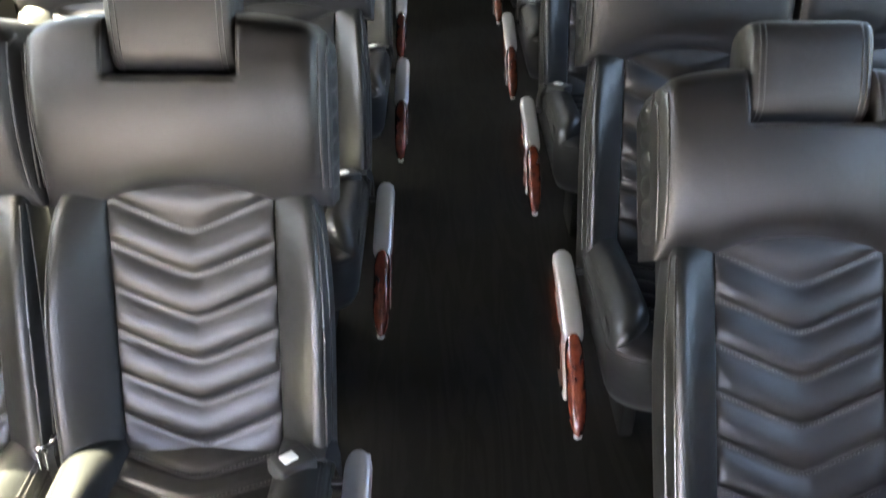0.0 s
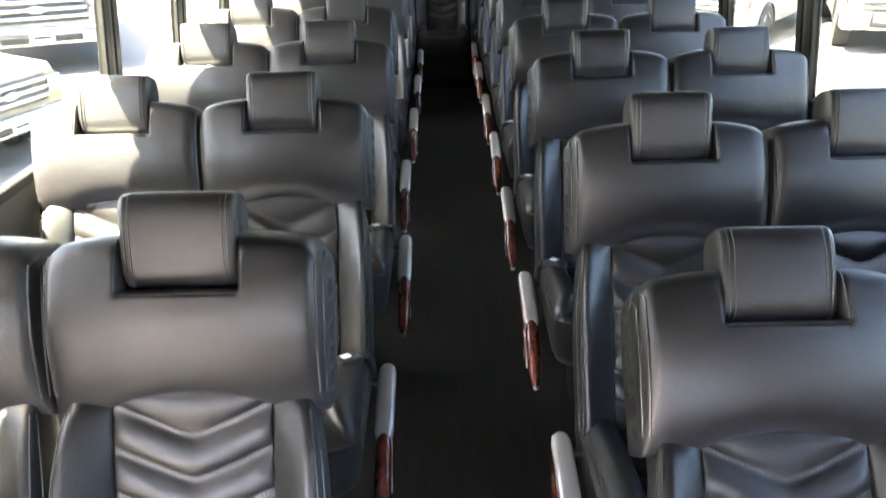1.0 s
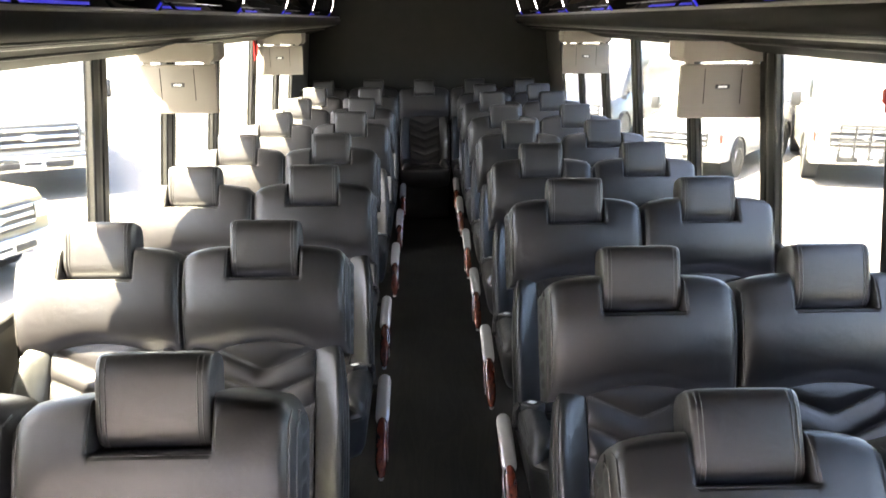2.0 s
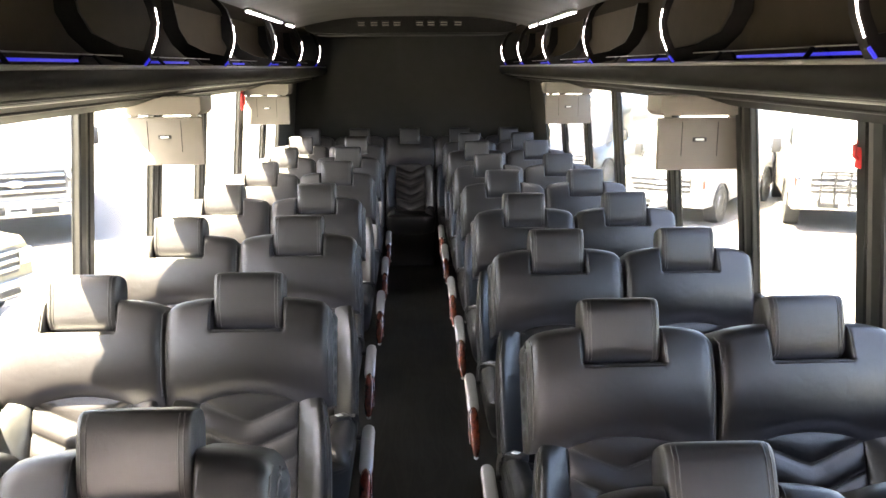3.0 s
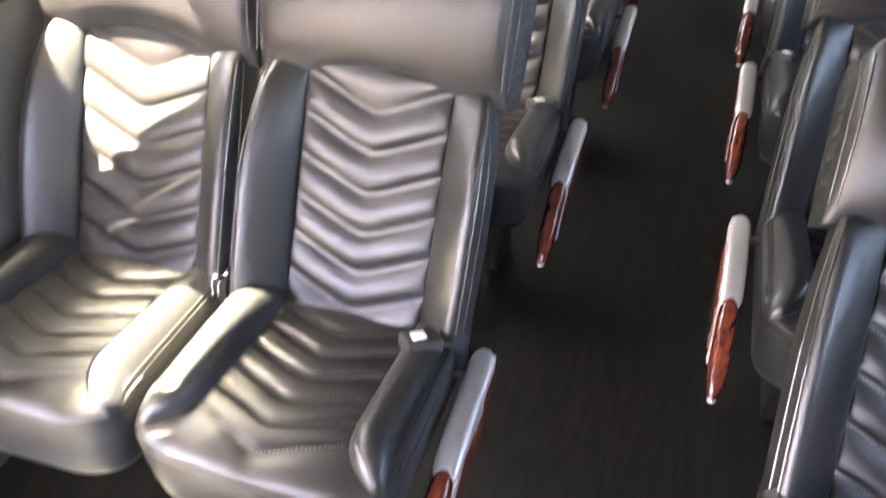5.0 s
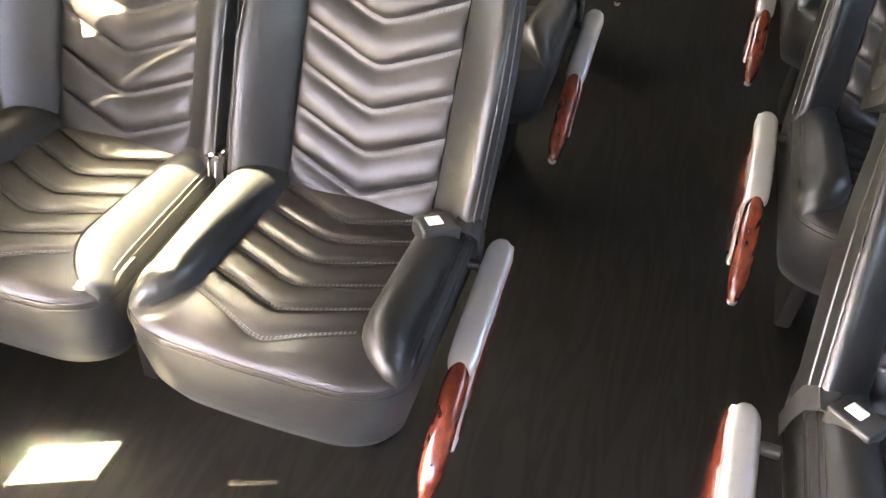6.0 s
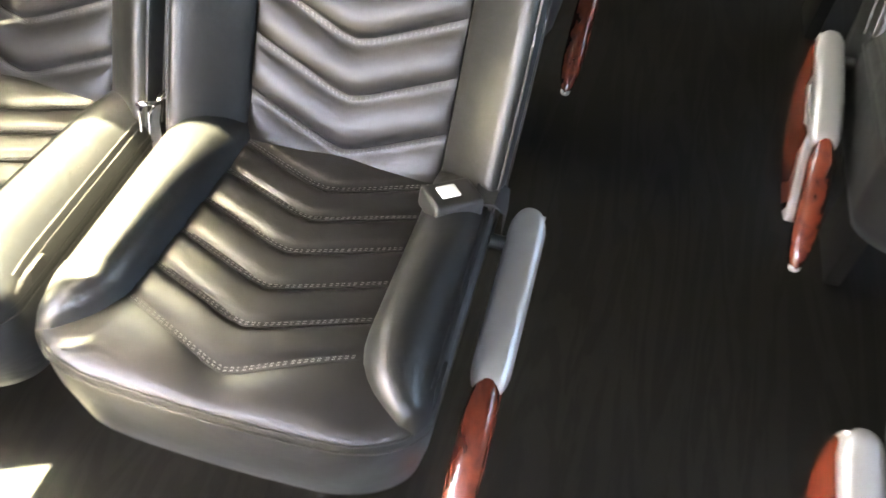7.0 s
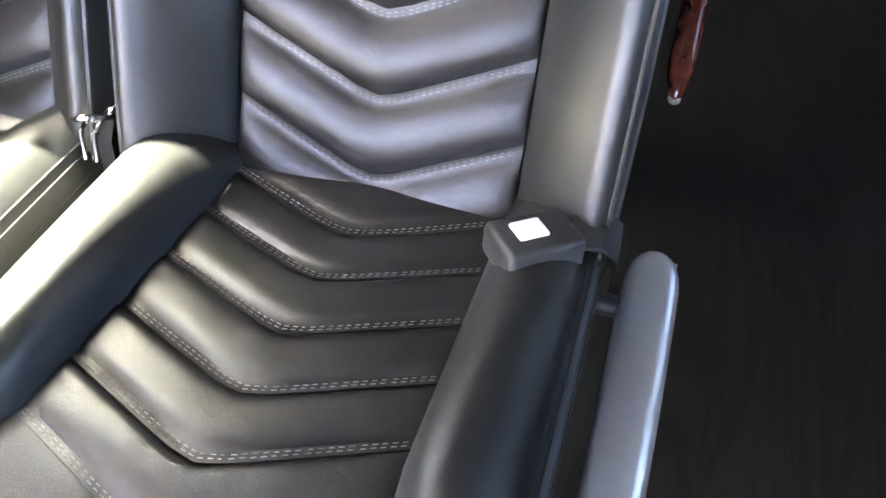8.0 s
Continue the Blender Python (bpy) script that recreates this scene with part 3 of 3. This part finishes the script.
def side_wall(name, s, pillars, gaps):
    """The wall below the windows, the band above them, and its pillars. gaps: stretches left open down to the floor."""
    x0, x1 = sorted((s * WX, s * (WX + WALL_T)))
    bm = bmesh.new()
    y = FRONT
    # Solid stretches at the front are unseen, added to shade the first seats.
    for a, b in ((pillars[-1], REAR), (FRONT, -1.2)) if s > 0 else ((pillars[-1], REAR), (-1.0, -0.84), (-0.42, pillars[0])):
        box(x0, x1, a, b, SILL, HEAD, 0, bm=bm)
    for a, b in gaps + [(REAR, REAR)]:
        box(x0, x1, y, a, -0.10, SILL, 0, bm=bm)
        if b > a:
            box(x0, x1, a, b, -0.10, 0.48 if (a, b) == DOOR else 0.05, 0, bm=bm)
        y = b
    if s < 0:
        # Raised sill, unseen: added to cut the sun on the first window seat.
        box(x0, x1, -0.84, -0.42, SILL, 1.28, 0, bm=bm)
        box(x0, x1, ENTRY[0], ENTRY[1], 1.20, HEAD, 0, bm=bm)
    box(x0, x1, FRONT, REAR, HEAD, CEIL + 0.06, 0, bm=bm)
    wall = part(name, leaning(bm), WALL, smooth=False)
    tagged(wall, "grey panelled side wall under the bus windows", "wall", kind="structure")
    return wall


wall_left = side_wall("wall_left", -1, PILLARS["left"], [ENTRY, DOOR])
wall_right = side_wall("wall_right", 1, PILLARS["right"], [])
bm = box(-WX - WALL_T, WX + WALL_T, REAR, REAR + 0.08, -0.1, CEIL + 0.06)
tagged(part("wall_rear", bm, FABRIC, smooth=False), "dark grey fabric rear bulkhead", "wall", kind="structure")
bm = box(-WX - WALL_T, WX + WALL_T, FRONT - 0.08, FRONT, -0.1, 0.90)
box(-WX - WALL_T, WX + WALL_T, FRONT - 0.08, FRONT, 1.48, CEIL + 0.06, bm=bm)
tagged(part("wall_front", bm, WALL, smooth=False), "grey front wall under the windscreen", "wall", kind="structure")
# Unseen panel, added to keep front light off the right-hand seats.
bm = box(0.42, WX - 0.002, -1.80, -1.76, -0.004, 1.02)
tagged(part("wall_light_block", bm, WALL, smooth=False), "unseen grey panel, added to shade the right front seats", "wall", kind="structure")
tagged(part("ceiling", box(-WX - WALL_T, WX + WALL_T, FRONT - 0.08, REAR + 0.08, CEIL + 0.06, CEIL + 0.12), CEILING, smooth=False), "dark brown bus headliner", "ceiling", kind="structure")

VAULT = [(0.812, 2.026), (0.70, 2.052), (0.55, 2.080), (0.40, 2.094), (0.20, 2.100)]
arc = [(-x, z) for x, z in VAULT] + [(0.0, 2.101)] + VAULT[::-1]
loops = [[Vector((x, y, z)) for x, z in arc] + [Vector((x, y, z + 0.018)) for x, z in reversed(arc)] for y in (FRONT + 0.4, 4.72)]
tagged(part("ceiling_vault", loft(loops), CEILING), "dark brown arched headliner between the racks", "ceiling", kind="structure")

front_win = thing("window_front", "wide tinted windscreen in a black frame", "window", kind="structure")
part("window_sill", box(-WX, WX, FRONT - 0.06, FRONT - 0.02, 0.90, 0.94, 0.006, 1), FRAME_MAT, front_win)
part("window_head", box(-WX, WX, FRONT - 0.06, FRONT - 0.02, 1.44, 1.48, 0.006, 1), FRAME_MAT, front_win)
for x0, x1 in ((-WX, -0.03), (0.03, WX)):
    pane = part("pane", box(x0, x1, FRONT - 0.045, FRONT - 0.040, 0.94, 1.44), windscreen_glass, front_win, "tinted glass", False)
    pane.visible_shadow = False
part("window_frame", box(-0.03, 0.03, FRONT - 0.06, FRONT - 0.02, 0.94, 1.44, 0.006, 1), FRAME_MAT, front_win)

ys = {"left": [-0.84, *PILLARS["left"]], "right": [-1.2, *PILLARS["right"]]}
for key, s in (("left", -1), ("right", 1)):
    edges = ys[key]
    for k, (a, b) in enumerate(zip(edges, edges[1:])):
        # First left window, unseen: shortened and raised to shape the sun patches.
        b = -0.42 if (key, k) == ("left", 0) else b
        win = thing(f"window_{key}_{k + 1}", "tall bus side window in a black frame", "window", kind="structure")
        w = 0.066
        for y in (a, b):
            x0, x1 = sorted((s * (WX - 0.010), s * (WX + 0.026)))
            y0, y1 = (y + 0.014, y + w) if y == a else (y - w, y - 0.014)
            part("window_frame", leaning(box(x0, x1, y0, y1, 1.28 if (key, k) == ("left", 0) else SILL, HEAD, 0.006, 1)), FRAME_MAT, win)
        x0, x1 = sorted((s * (WX - 0.006), s * (WX + 0.026)))
        part("pillar_trim", leaning(box(x0, x1, b - 0.0135, b + 0.0135, SILL, HEAD, 0.003, 1)), PILLAR_TRIM, win, "grey strip on the pillar")
        x0, x1 = sorted((s * (WX - 0.010), s * (WX + 0.026)))
        low = 1.28 if (key, k) == ("left", 0) else SILL
        part("window_sill", leaning(box(x0, x1, a + w, b - w, low, low + 0.035, 0.006, 1)), FRAME_MAT, win)
        part("window_head", leaning(box(x0, x1, a + w, b - w, HEAD - 0.02, HEAD, 0.004, 1)), FRAME_MAT, win)
        x0, x1 = sorted((s * (WX + 0.010), s * (WX + 0.015)))
        pane = part("pane", leaning(box(x0, x1, a + w, b - w, low + 0.035, HEAD - 0.02)), glass, win, "clear glass", False)
        pane.visible_shadow = False

low_win = thing("window_left_low", "low glazed panel beside the bus entrance", "window", kind="structure")
x0, x1 = -WX - 0.026, -WX + 0.010
for a, b in ((DOOR[0] + 0.004, DOOR[0] + 0.022), (DOOR[1] - 0.022, DOOR[1] - 0.004)):
    part("window_frame", box(x0, x1, a, b, 0.48, SILL - 0.004, 0.006, 1), FRAME_MAT, low_win)
part("window_sill", box(x0, x1, DOOR[0] + 0.022, DOOR[1] - 0.022, 0.48, 0.505, 0.006, 1), FRAME_MAT, low_win)
pane = part("pane", box(-WX - 0.015, -WX - 0.010, DOOR[0] + 0.022, DOOR[1] - 0.022, 0.505, SILL - 0.004), glass, low_win, "clear glass", False)
pane.visible_shadow = False

# Unseen door, added so its tinted panes dim light on the front-left seats.
door = thing("door_1", "unseen closed entrance door, tinted panes added to dim front-left light", "door", kind="structure")
x0, x1 = -WX - 0.026, -WX - 0.004
mid = (ENTRY[0] + ENTRY[1]) / 2
for a, b in ((ENTRY[0] + 0.004, ENTRY[0] + 0.054), (mid - 0.04, mid + 0.04), (ENTRY[1] - 0.054, ENTRY[1] - 0.004)):
    part("door_stile", box(x0, x1, a, b, 0.054, 1.196, 0.006, 1), FRAME_MAT, door)
for a, b in ((ENTRY[0] + 0.054, mid - 0.04), (mid + 0.04, ENTRY[1] - 0.054)):
    for z0, z1 in ((0.054, 0.12), (1.15, 1.196)):
        part("door_rail", box(x0, x1, a, b, z0, z1, 0.006, 1), FRAME_MAT, door)
    pane = part("pane", box(-WX - 0.017, -WX - 0.012, a, b, 0.12, 1.15), windscreen_glass, door, "tinted glass", False)
    pane.visible_shadow = False

# ---- seats ----
# Each row: its place along the aisle, a sideways shift, and how far its backs lean beyond the usual.
ROWS_LEFT = [(0.000, 0.0, -1.3), (0.960, 0.002, 0.0), (1.882, 0.020, 0.0), (2.818, -0.012, 0.0), (3.830, 0.0, 0.0), (4.755, 0.0, 0.0), (5.720, 0.0, 0.0)]
ROWS_RIGHT = [(-0.172, 0.014, 12.4), (0.630, 0.0, 0.0), (1.538, 0.0, 0.0), (2.403, 0.0, 0.0), (3.278, 0.0, 0.0), (4.150, 0.0, 0.0), (5.165, 0.0, 0.0), (5.960, 0.0, 0.0)]
SEATS = []
for side, rows, inner, outer_x in ((-1, ROWS_LEFT, 0.496, 0.956), (1, ROWS_RIGHT, 0.479, 0.944)):
    for y, shift, lean in rows:
        set_to = "leaning far back" if lean > 5 else "set upright"
        for outer in (0, 1):
            where = "window seat" if outer else "aisle seat with arm rest"
            seat = passenger_seat(side * (outer_x if outer else inner) + shift - (0.012 if outer and y == 0 else 0), y, 0 if outer else -side, f"black quilted leather {where}, {set_to}", "passenger seats", lean, (-0.031, -0.045, 0.0) if lean > 5 else (0, 0, 0))
            if outer:
                add_tongue(seat, -side)
            elif y != 0.630:
                add_belt(seat, -side)
            SEATS.append(seat)
for x in (-0.99, -0.52, -0.045, 0.43, 0.90):
    SEATS.append(passenger_seat(x, 6.62, 0, "black quilted leather coach seat of the rear bench row", "passenger seats"))
    part("seat_box", box(-0.205, 0.205, -0.60, 0.10, 0.0, 0.30, 0.01), STEEL, SEATS[-1], "black box base")

# ---- luggage racks ----
DIVIDER = [(0.875, 1.764), (0.96, 1.778), (1.04, 1.808), (1.09, 1.858), (1.126, 1.928), (1.126, 2.050), (1.075, 2.050), (1.055, 1.928), (1.02, 1.863), (0.94, 1.823), (0.86, 1.808)]
ARC = [(0.862, 1.758), (0.838, 1.803), (0.820, 1.848), (0.812, 1.893), (0.818, 1.938), (0.842, 2.010), (0.885, 2.060)]
for s, stops in ((-1, (-0.9, 0.27, 1.45, 2.60, 3.78, 4.98, 6.2)), (1, (-0.9, 0.35, 1.60, 2.88, 4.15, 5.40, 6.6))):
    rack = thing("luggage_rack", "long charcoal overhead luggage rack with curved edge", "luggage rack", (0, 0, 0), "luggage racks")
    profile = [(1.150, 1.606), (1.11, 1.614), (1.04, 1.636), (0.965, 1.668), (0.957, 1.686), (0.945, 1.678), (0.905, 1.684), (0.874, 1.693), (0.856, 1.709), (0.850, 1.729), (0.855, 1.748), (0.868, 1.759), (0.886, 1.762), (1.00, 1.746), (1.147, 1.742)]
    part("rack_shelf", loft([[Vector((s * x, y, z)) for x, z in profile] for y in (FRONT + 0.4, REAR - 0.004)]), RACK, rack)
    part("edge_trim", tube([(s * 0.957, FRONT + 0.4, 1.675), (s * 0.957, REAR - 0.01, 1.675)], 0.007), RACK_TRIM, rack)
    part("grip_rail", tube([(s * 0.866, FRONT + 0.4, 1.757), (s * 0.866, REAR - 0.01, 1.757)], 0.008), RACK_TRIM, rack)
    for x, z in ((0.895, 1.6868), (0.926, 1.6805), (1.01, 1.648)):
        part("fascia_bead", tube([(s * x, FRONT + 0.4, z), (s * x, REAR - 0.01, z)], 0.0055), FRAME_MAT, rack)
    lid = [(1.146, 2.055), (1.08, 2.06), (0.97, 2.075), (0.90, 2.085), (0.90, 2.098), (1.146, 2.098)]
    part("rack_ceiling", loft([[Vector((s * x, y, z)) for x, z in lid] for y in (FRONT + 0.4, REAR - 0.004)]), LINING, rack)
    part("rack_lining", box(*sorted((s * 1.128, s * 1.146)), FRONT + 0.4, REAR - 0.004, 1.744, 2.054), LINING, rack)
    for y in stops:
        loops = []
        for k, (x, z) in enumerate(ARC):
            g = 0.020 + 0.012 * abs(k - 3) / 3
            loops.append([Vector((s * (x + dx), y + dy, z)) for dx, dy in ((0, -0.018), (g, -0.018), (g, 0.018), (0, 0.018))])
        bracket = part("bracket", loft(loops), RACK, rack, "curved rack bracket")
        part("light_strip", tube([(s * (x - 0.003), y - 0.019, z) for x, z in ARC[1:5]], 0.0016, 6), LED_WHITE, bracket, "glowing white light strip")
        part("base_light", tube([(s * (ARC[0][0] - 0.002), y - 0.022, 1.764), (s * (ARC[1][0] + 0.006), y - 0.022, 1.784)], 0.004, 6), LED_BLUE, bracket, "glowing blue lamp")
        loops = [[Vector((s * x, y + dy, z)) for x, z in DIVIDER] for dy in (-0.012, 0.012)]
        part("divider", loft(loops), RACK, rack)
    part("rack_rail", tube([(s * 0.930, FRONT + 0.5, 1.794), (s * 0.930, REAR - 0.02, 1.794)], 0.0022, 6), RACK_TRIM, rack)
    for a, c in zip(stops, stops[1:]):
        part("blue_strip", box(*sorted((s * 0.938, s * 0.944)), a + 0.10, a + 0.10 + 0.62 * (c - a), 1.773, 1.781), LED_BLUE, rack, "glowing blue light strip")
        for f in (0.30, 0.78):
            y = a + f * (c - a)
            part("rail_foot", tube([(s * 0.892, y - 0.03, 1.762), (s * 0.925, y, 1.790), (s * 0.975, y + 0.05, 1.796), (s * 1.03, y + 0.09, 1.75)], 0.008, 6, flat=0.6), RACK, rack)
    for a, b in ((2.81, 3.85), (4.08, 4.35)) if s < 0 else ((2.98, 4.07), (4.29, 4.55)):
        light = thing("ceiling_light", "slim glowing white strip light along the headliner edge", "ceiling light", (s * 0.790, (a + b) / 2, 2.029), "ceiling lights")
        half = (b - a) / 2
        part("housing", box(-0.013, 0.013, -half - 0.01, half + 0.01, -0.012, 0.002, 0.003), RACK_TRIM, light)
        part("diffuser", box(-0.007, 0.007, -half, half, -0.019, -0.010, 0.003), LED_STRIP, light, "glowing white diffuser")

# ---- overhead air outlet ----
vent = thing("ceiling_vent", "wide dark ceiling air unit with a row of pale louvres", "air vent", (-0.02, 4.76, CEIL + 0.06))
profile = [(0.0, 0.0), (0.0, -0.030), (0.045, -0.122), (0.075, -0.137), (0.55, -0.137), (0.60, -0.10), (0.60, 0.0)]
loops = [[Vector((x, y + 0.10 * (1 - g), z * g)) for y, z in profile] for x, g in ((-0.75, 0.80), (-0.70, 0.95), (-0.62, 1.0), (0.62, 1.0), (0.70, 0.95), (0.75, 0.80))]
part("housing", loft(loops), RACK, vent)
part("lip", tube([(-0.68, 0.060, -0.136), (0.68, 0.060, -0.136)], 0.006), FRAME_MAT, vent)
for x in (-0.35, -0.26, -0.18, -0.10, 0.06, 0.14, 0.23, 0.33):
    rings = []
    for g, d in ((1.0, 0.004), (1.0, -0.008), (0.84, -0.010), (0.80, 0.004)):
        rings.append([Vector((x + w * g, 0.016 - 0.45 * (h * g) + d, -0.066 + h * g)) for w, h in ((-0.034, 0.022), (0.034, 0.022), (0.026, -0.022), (-0.026, -0.022))])
    louvre = part("louvre", loft(rings), RACK, vent)
    for h in (-0.010, 0.006):
        part("vane", box(x - 0.023, x + 0.023, 0.000 - 0.45 * h, 0.026 - 0.45 * h, -0.070 + h, -0.062 + h), SCREEN_CASE, louvre, "pale vane")

# ---- fold-down screens ----
for s, y in ((-1, 2.10), (-1, 4.50), (1, 1.75), (1, 4.33)):
    unit = thing("fold_down_screen", "taupe plastic fold-down screen under the luggage rack", "screen", (s * (1.010 if s < 0 else 1.023), y, 1.602), "fold-down screens")
    bm = loft([[Vector((x, yy, z)) for x, z in ((-0.165 * g, 0.045), (0.165 * g, 0.045), (0.165 * g, -0.010), (0.150 * g, -0.025), (-0.150 * g, -0.025), (-0.165 * g, -0.010))] for yy, g in ((-0.035, 0.94), (-0.020, 1.0), (0.11, 1.0), (0.17, 0.85))])
    part("mount", bm, SCREEN_CASE, unit)
    panel = part("screen_panel", box(-0.153, 0.153, -0.006, 0.020, -0.226, -0.036, 0.006, 3), SCREEN_CASE, unit)
    part("recess", box(-0.026, 0.026, -0.0085, -0.004, -0.122, -0.106, 0.003, 2), PLASTIC, panel)
    part("latch", box(-0.016, 0.016, -0.012, -0.007, -0.118, -0.110, 0.002, 2), BUTTON, panel, "white latch")
    for x in (-0.118, 0.118):
        part("hinge", tube([(x - 0.012, 0.006, -0.031), (x + 0.012, 0.006, -0.031)], 0.008, 8), SCREEN_CASE, unit)
    for x in (-0.066, 0.066):
        part("groove", box(x - 0.001, x + 0.001, -0.0075, -0.004, -0.175, -0.05, 0), RACK, panel)

# ---- emergency handles ----
for x, y, z, g, h in ((-1.150, 4.37, 1.545, 0.030, 0.065), (-1.151, 0.72, 1.530, 0.030, 0.065), (1.158, 0.892, 1.530, 0.016, 0.048)):
    pull = thing("emergency_handle", "red plastic emergency handle on the window pillar", "handle", (x, y, z), "emergency handles")
    part("plate", box(-0.005, 0.005, -g, g, -h, h, 0.004), RED_PLASTIC, pull)
    part("grip", tube([(0, 0, 0.020 - h), (math.copysign(0.016, -x), 0, 0.035 - h), (math.copysign(0.016, -x), 0, h - 0.035), (0, 0, h - 0.020)], 0.006), RED_PLASTIC, pull)

# ---- outside ----
GROUND = -1.55
ground = part("ground", box(-300, 300, -300, 300, GROUND - 0.1, GROUND), CONCRETE, smooth=False)
tagged(ground, "sunlit pale concrete parking lot", "ground", kind="structure")


def truck(x, y, turn, label, van=False, tall=1.0, paint=WHITE_PAINT, guard=False):
    """A parked pickup or van, its front towards -y before the turn."""
    t = thing("parked_truck" if not van else "parked_van", label, "truck" if not van else "van", (x, y, GROUND), "parked vehicles")
    t.rotation_euler = (0, 0, radians(turn))
    w = 0.98
    def shell(sections):
        return loft([[Vector((sx * ww, yy, zz)) for sx, zz in ((-1, z0), (-1, z0 + (z1 - z0) * 0.8), (-0.9, z1), (0.9, z1), (1, z0 + (z1 - z0) * 0.8), (1, z0))] for yy, ww, z0, z1 in sections])
    body = part("body", shell([(0.02, w * 0.92, 0.48, 1.08 * tall), (0.12, w * 0.97, 0.42, 1.16 * tall), (1.35, w, 0.40, 1.28 * tall), (5.4, w, 0.42, 1.25 * tall)]), paint, t)
    roof = 2.45 if van else 1.98
    end = 5.4 if van else 3.4
    part("cab", shell([(1.15, w * 0.90, 1.2, 1.27), (1.95, w * 0.86, 1.2, roof - 0.05), (2.2, w * 0.85, 1.2, roof), (end - 0.2, w * 0.85, 1.2, roof), (end, w * 0.84, 1.2, roof - 0.25)]), paint, t)
    ws = loft([[Vector((sx * ww, yy, zz)) for sx in (-1, 1)] + [Vector((sx * ww, yy + 0.02, zz - 0.01)) for sx in (1, -1)] for ww, yy, zz in ((0.80, 1.26, 1.335), (0.72, 1.88, roof - 0.12))])
    part("windscreen", ws, DARK_GLASS, t, smooth=False)
    for s in (-1, 1):
        part("side_window", box(*sorted((s * 0.80, s * 0.875)), 2.1, 2.95, 1.38, roof - 0.22, 0.02), DARK_GLASS, t)
        lamp_part = part("headlight", box(*sorted((s * 0.66, s * 0.90)), -0.02, 0.10, 0.80, 1.02, 0.03), CHROME, t, "clear headlight")
        part("indicator", box(*sorted((s * 0.86, s * 0.93)), 0.0, 0.10, 0.82, 1.00, 0.015), GRIP_WOOD, lamp_part)
        mirror = part("mirror", box(*sorted((s * 1.08, s * 1.26)), 1.52, 1.62, 1.28, 1.56, 0.03), PLASTIC, t)
        part("mirror_arm", tube([(s * 0.86, 1.5, 1.30), (s * 1.10, 1.56, 1.38)], 0.02), PLASTIC, mirror)
        for yy in (0.95, 4.45):
            tyre = part("tyre", cylinder((s * 0.74, yy, 0.39), (s * 1.0, yy, 0.39), 0.39, steps=28), TYRE, t)
            rim = loft([[Vector((s * xx, yy + r * math.cos(a), 0.39 + r * math.sin(a))) for a in [2 * math.pi * q / 20 for q in range(20)]] for xx, r in ((0.98, 0.24), (1.006, 0.23), (0.985, 0.19), (0.975, 0.08), (1.0, 0.06))])
            part("rim", rim, CHROME, tyre)
            arch_ring = [(s * 0.995, yy + 0.46 * math.cos(a), 0.39 + 0.46 * math.sin(a)) for a in [math.pi * q / 12 for q in range(13)]]
            part("wheel_arch", tube(arch_ring, 0.025), PLASTIC, t)
    part("bumper", box(-0.97, 0.97, -0.10, 0.10, 0.42, 0.66, 0.04, 3), WHITE_PAINT if van else CHROME, t)
    grille = part("grille", box(-0.64, 0.64, -0.015, 0.06, 0.72, 1.06, 0.02), PLASTIC, t, "black grille opening")
    for k in range(3):
        part("grille_bar", box(-0.63, 0.63, -0.035, 0.0, 0.765 + 0.105 * k, 0.815 + 0.105 * k, 0.012), CHROME, grille, "chromed bar")
    part("badge", loft([[Vector((0.12 * r * math.cos(a), yy, 0.895 + 0.05 * r * math.sin(a))) for a in [2 * math.pi * q / 20 for q in range(20)]] for yy, r in ((-0.03, 1.0), (-0.045, 1.0), (-0.052, 0.8))]), CHROME, grille)
    part("lower_intake", box(-0.52, 0.52, -0.112, -0.09, 0.47, 0.56, 0.01), PLASTIC, t, "black lower intake")
    if guard:
        bars = part("brush_guard", tube([(-0.50, -0.16, 0.50), (-0.50, -0.20, 1.12), (0.50, -0.20, 1.12), (0.50, -0.16, 0.50)], 0.030), PLASTIC, t, "black tube brush guard")
        for x in (-0.25, 0.0, 0.25):
            part("guard_bar", tube([(x, -0.16, 0.50), (x, -0.20, 1.12)], 0.020), PLASTIC, bars)
        part("guard_bar", tube([(-0.50, -0.19, 0.84), (0.50, -0.19, 0.84)], 0.020), PLASTIC, bars)
    part("number_plate", box(-0.16, 0.16, -0.115, -0.10, 0.46, 0.62, 0.004), BUTTON, t)
    part("plate_bar", box(-0.11, 0.11, -0.119, -0.114, 0.52, 0.56), PLASTIC, t)
    return t


truck(-7.48, 14.52, 25, "white pickup truck parked on the lot, chrome grille").scale = (1.35, 1.35, 1.35)
truck(-5.4, 8.9, 72, "tan pickup truck parked beside the bus", paint=TAN_PAINT)
truck(5.2, 15.9, -38, "white passenger van parked on the lot", True)
truck(8.55, 14.6, -20, "white pickup truck with black brush guard parked on the lot", tall=1.08, guard=True).scale = (1.08, 1.08, 1.12)
truck(4.0, 21.0, -35, "black passenger van parked behind a white van", True, paint=BLACK_PAINT)
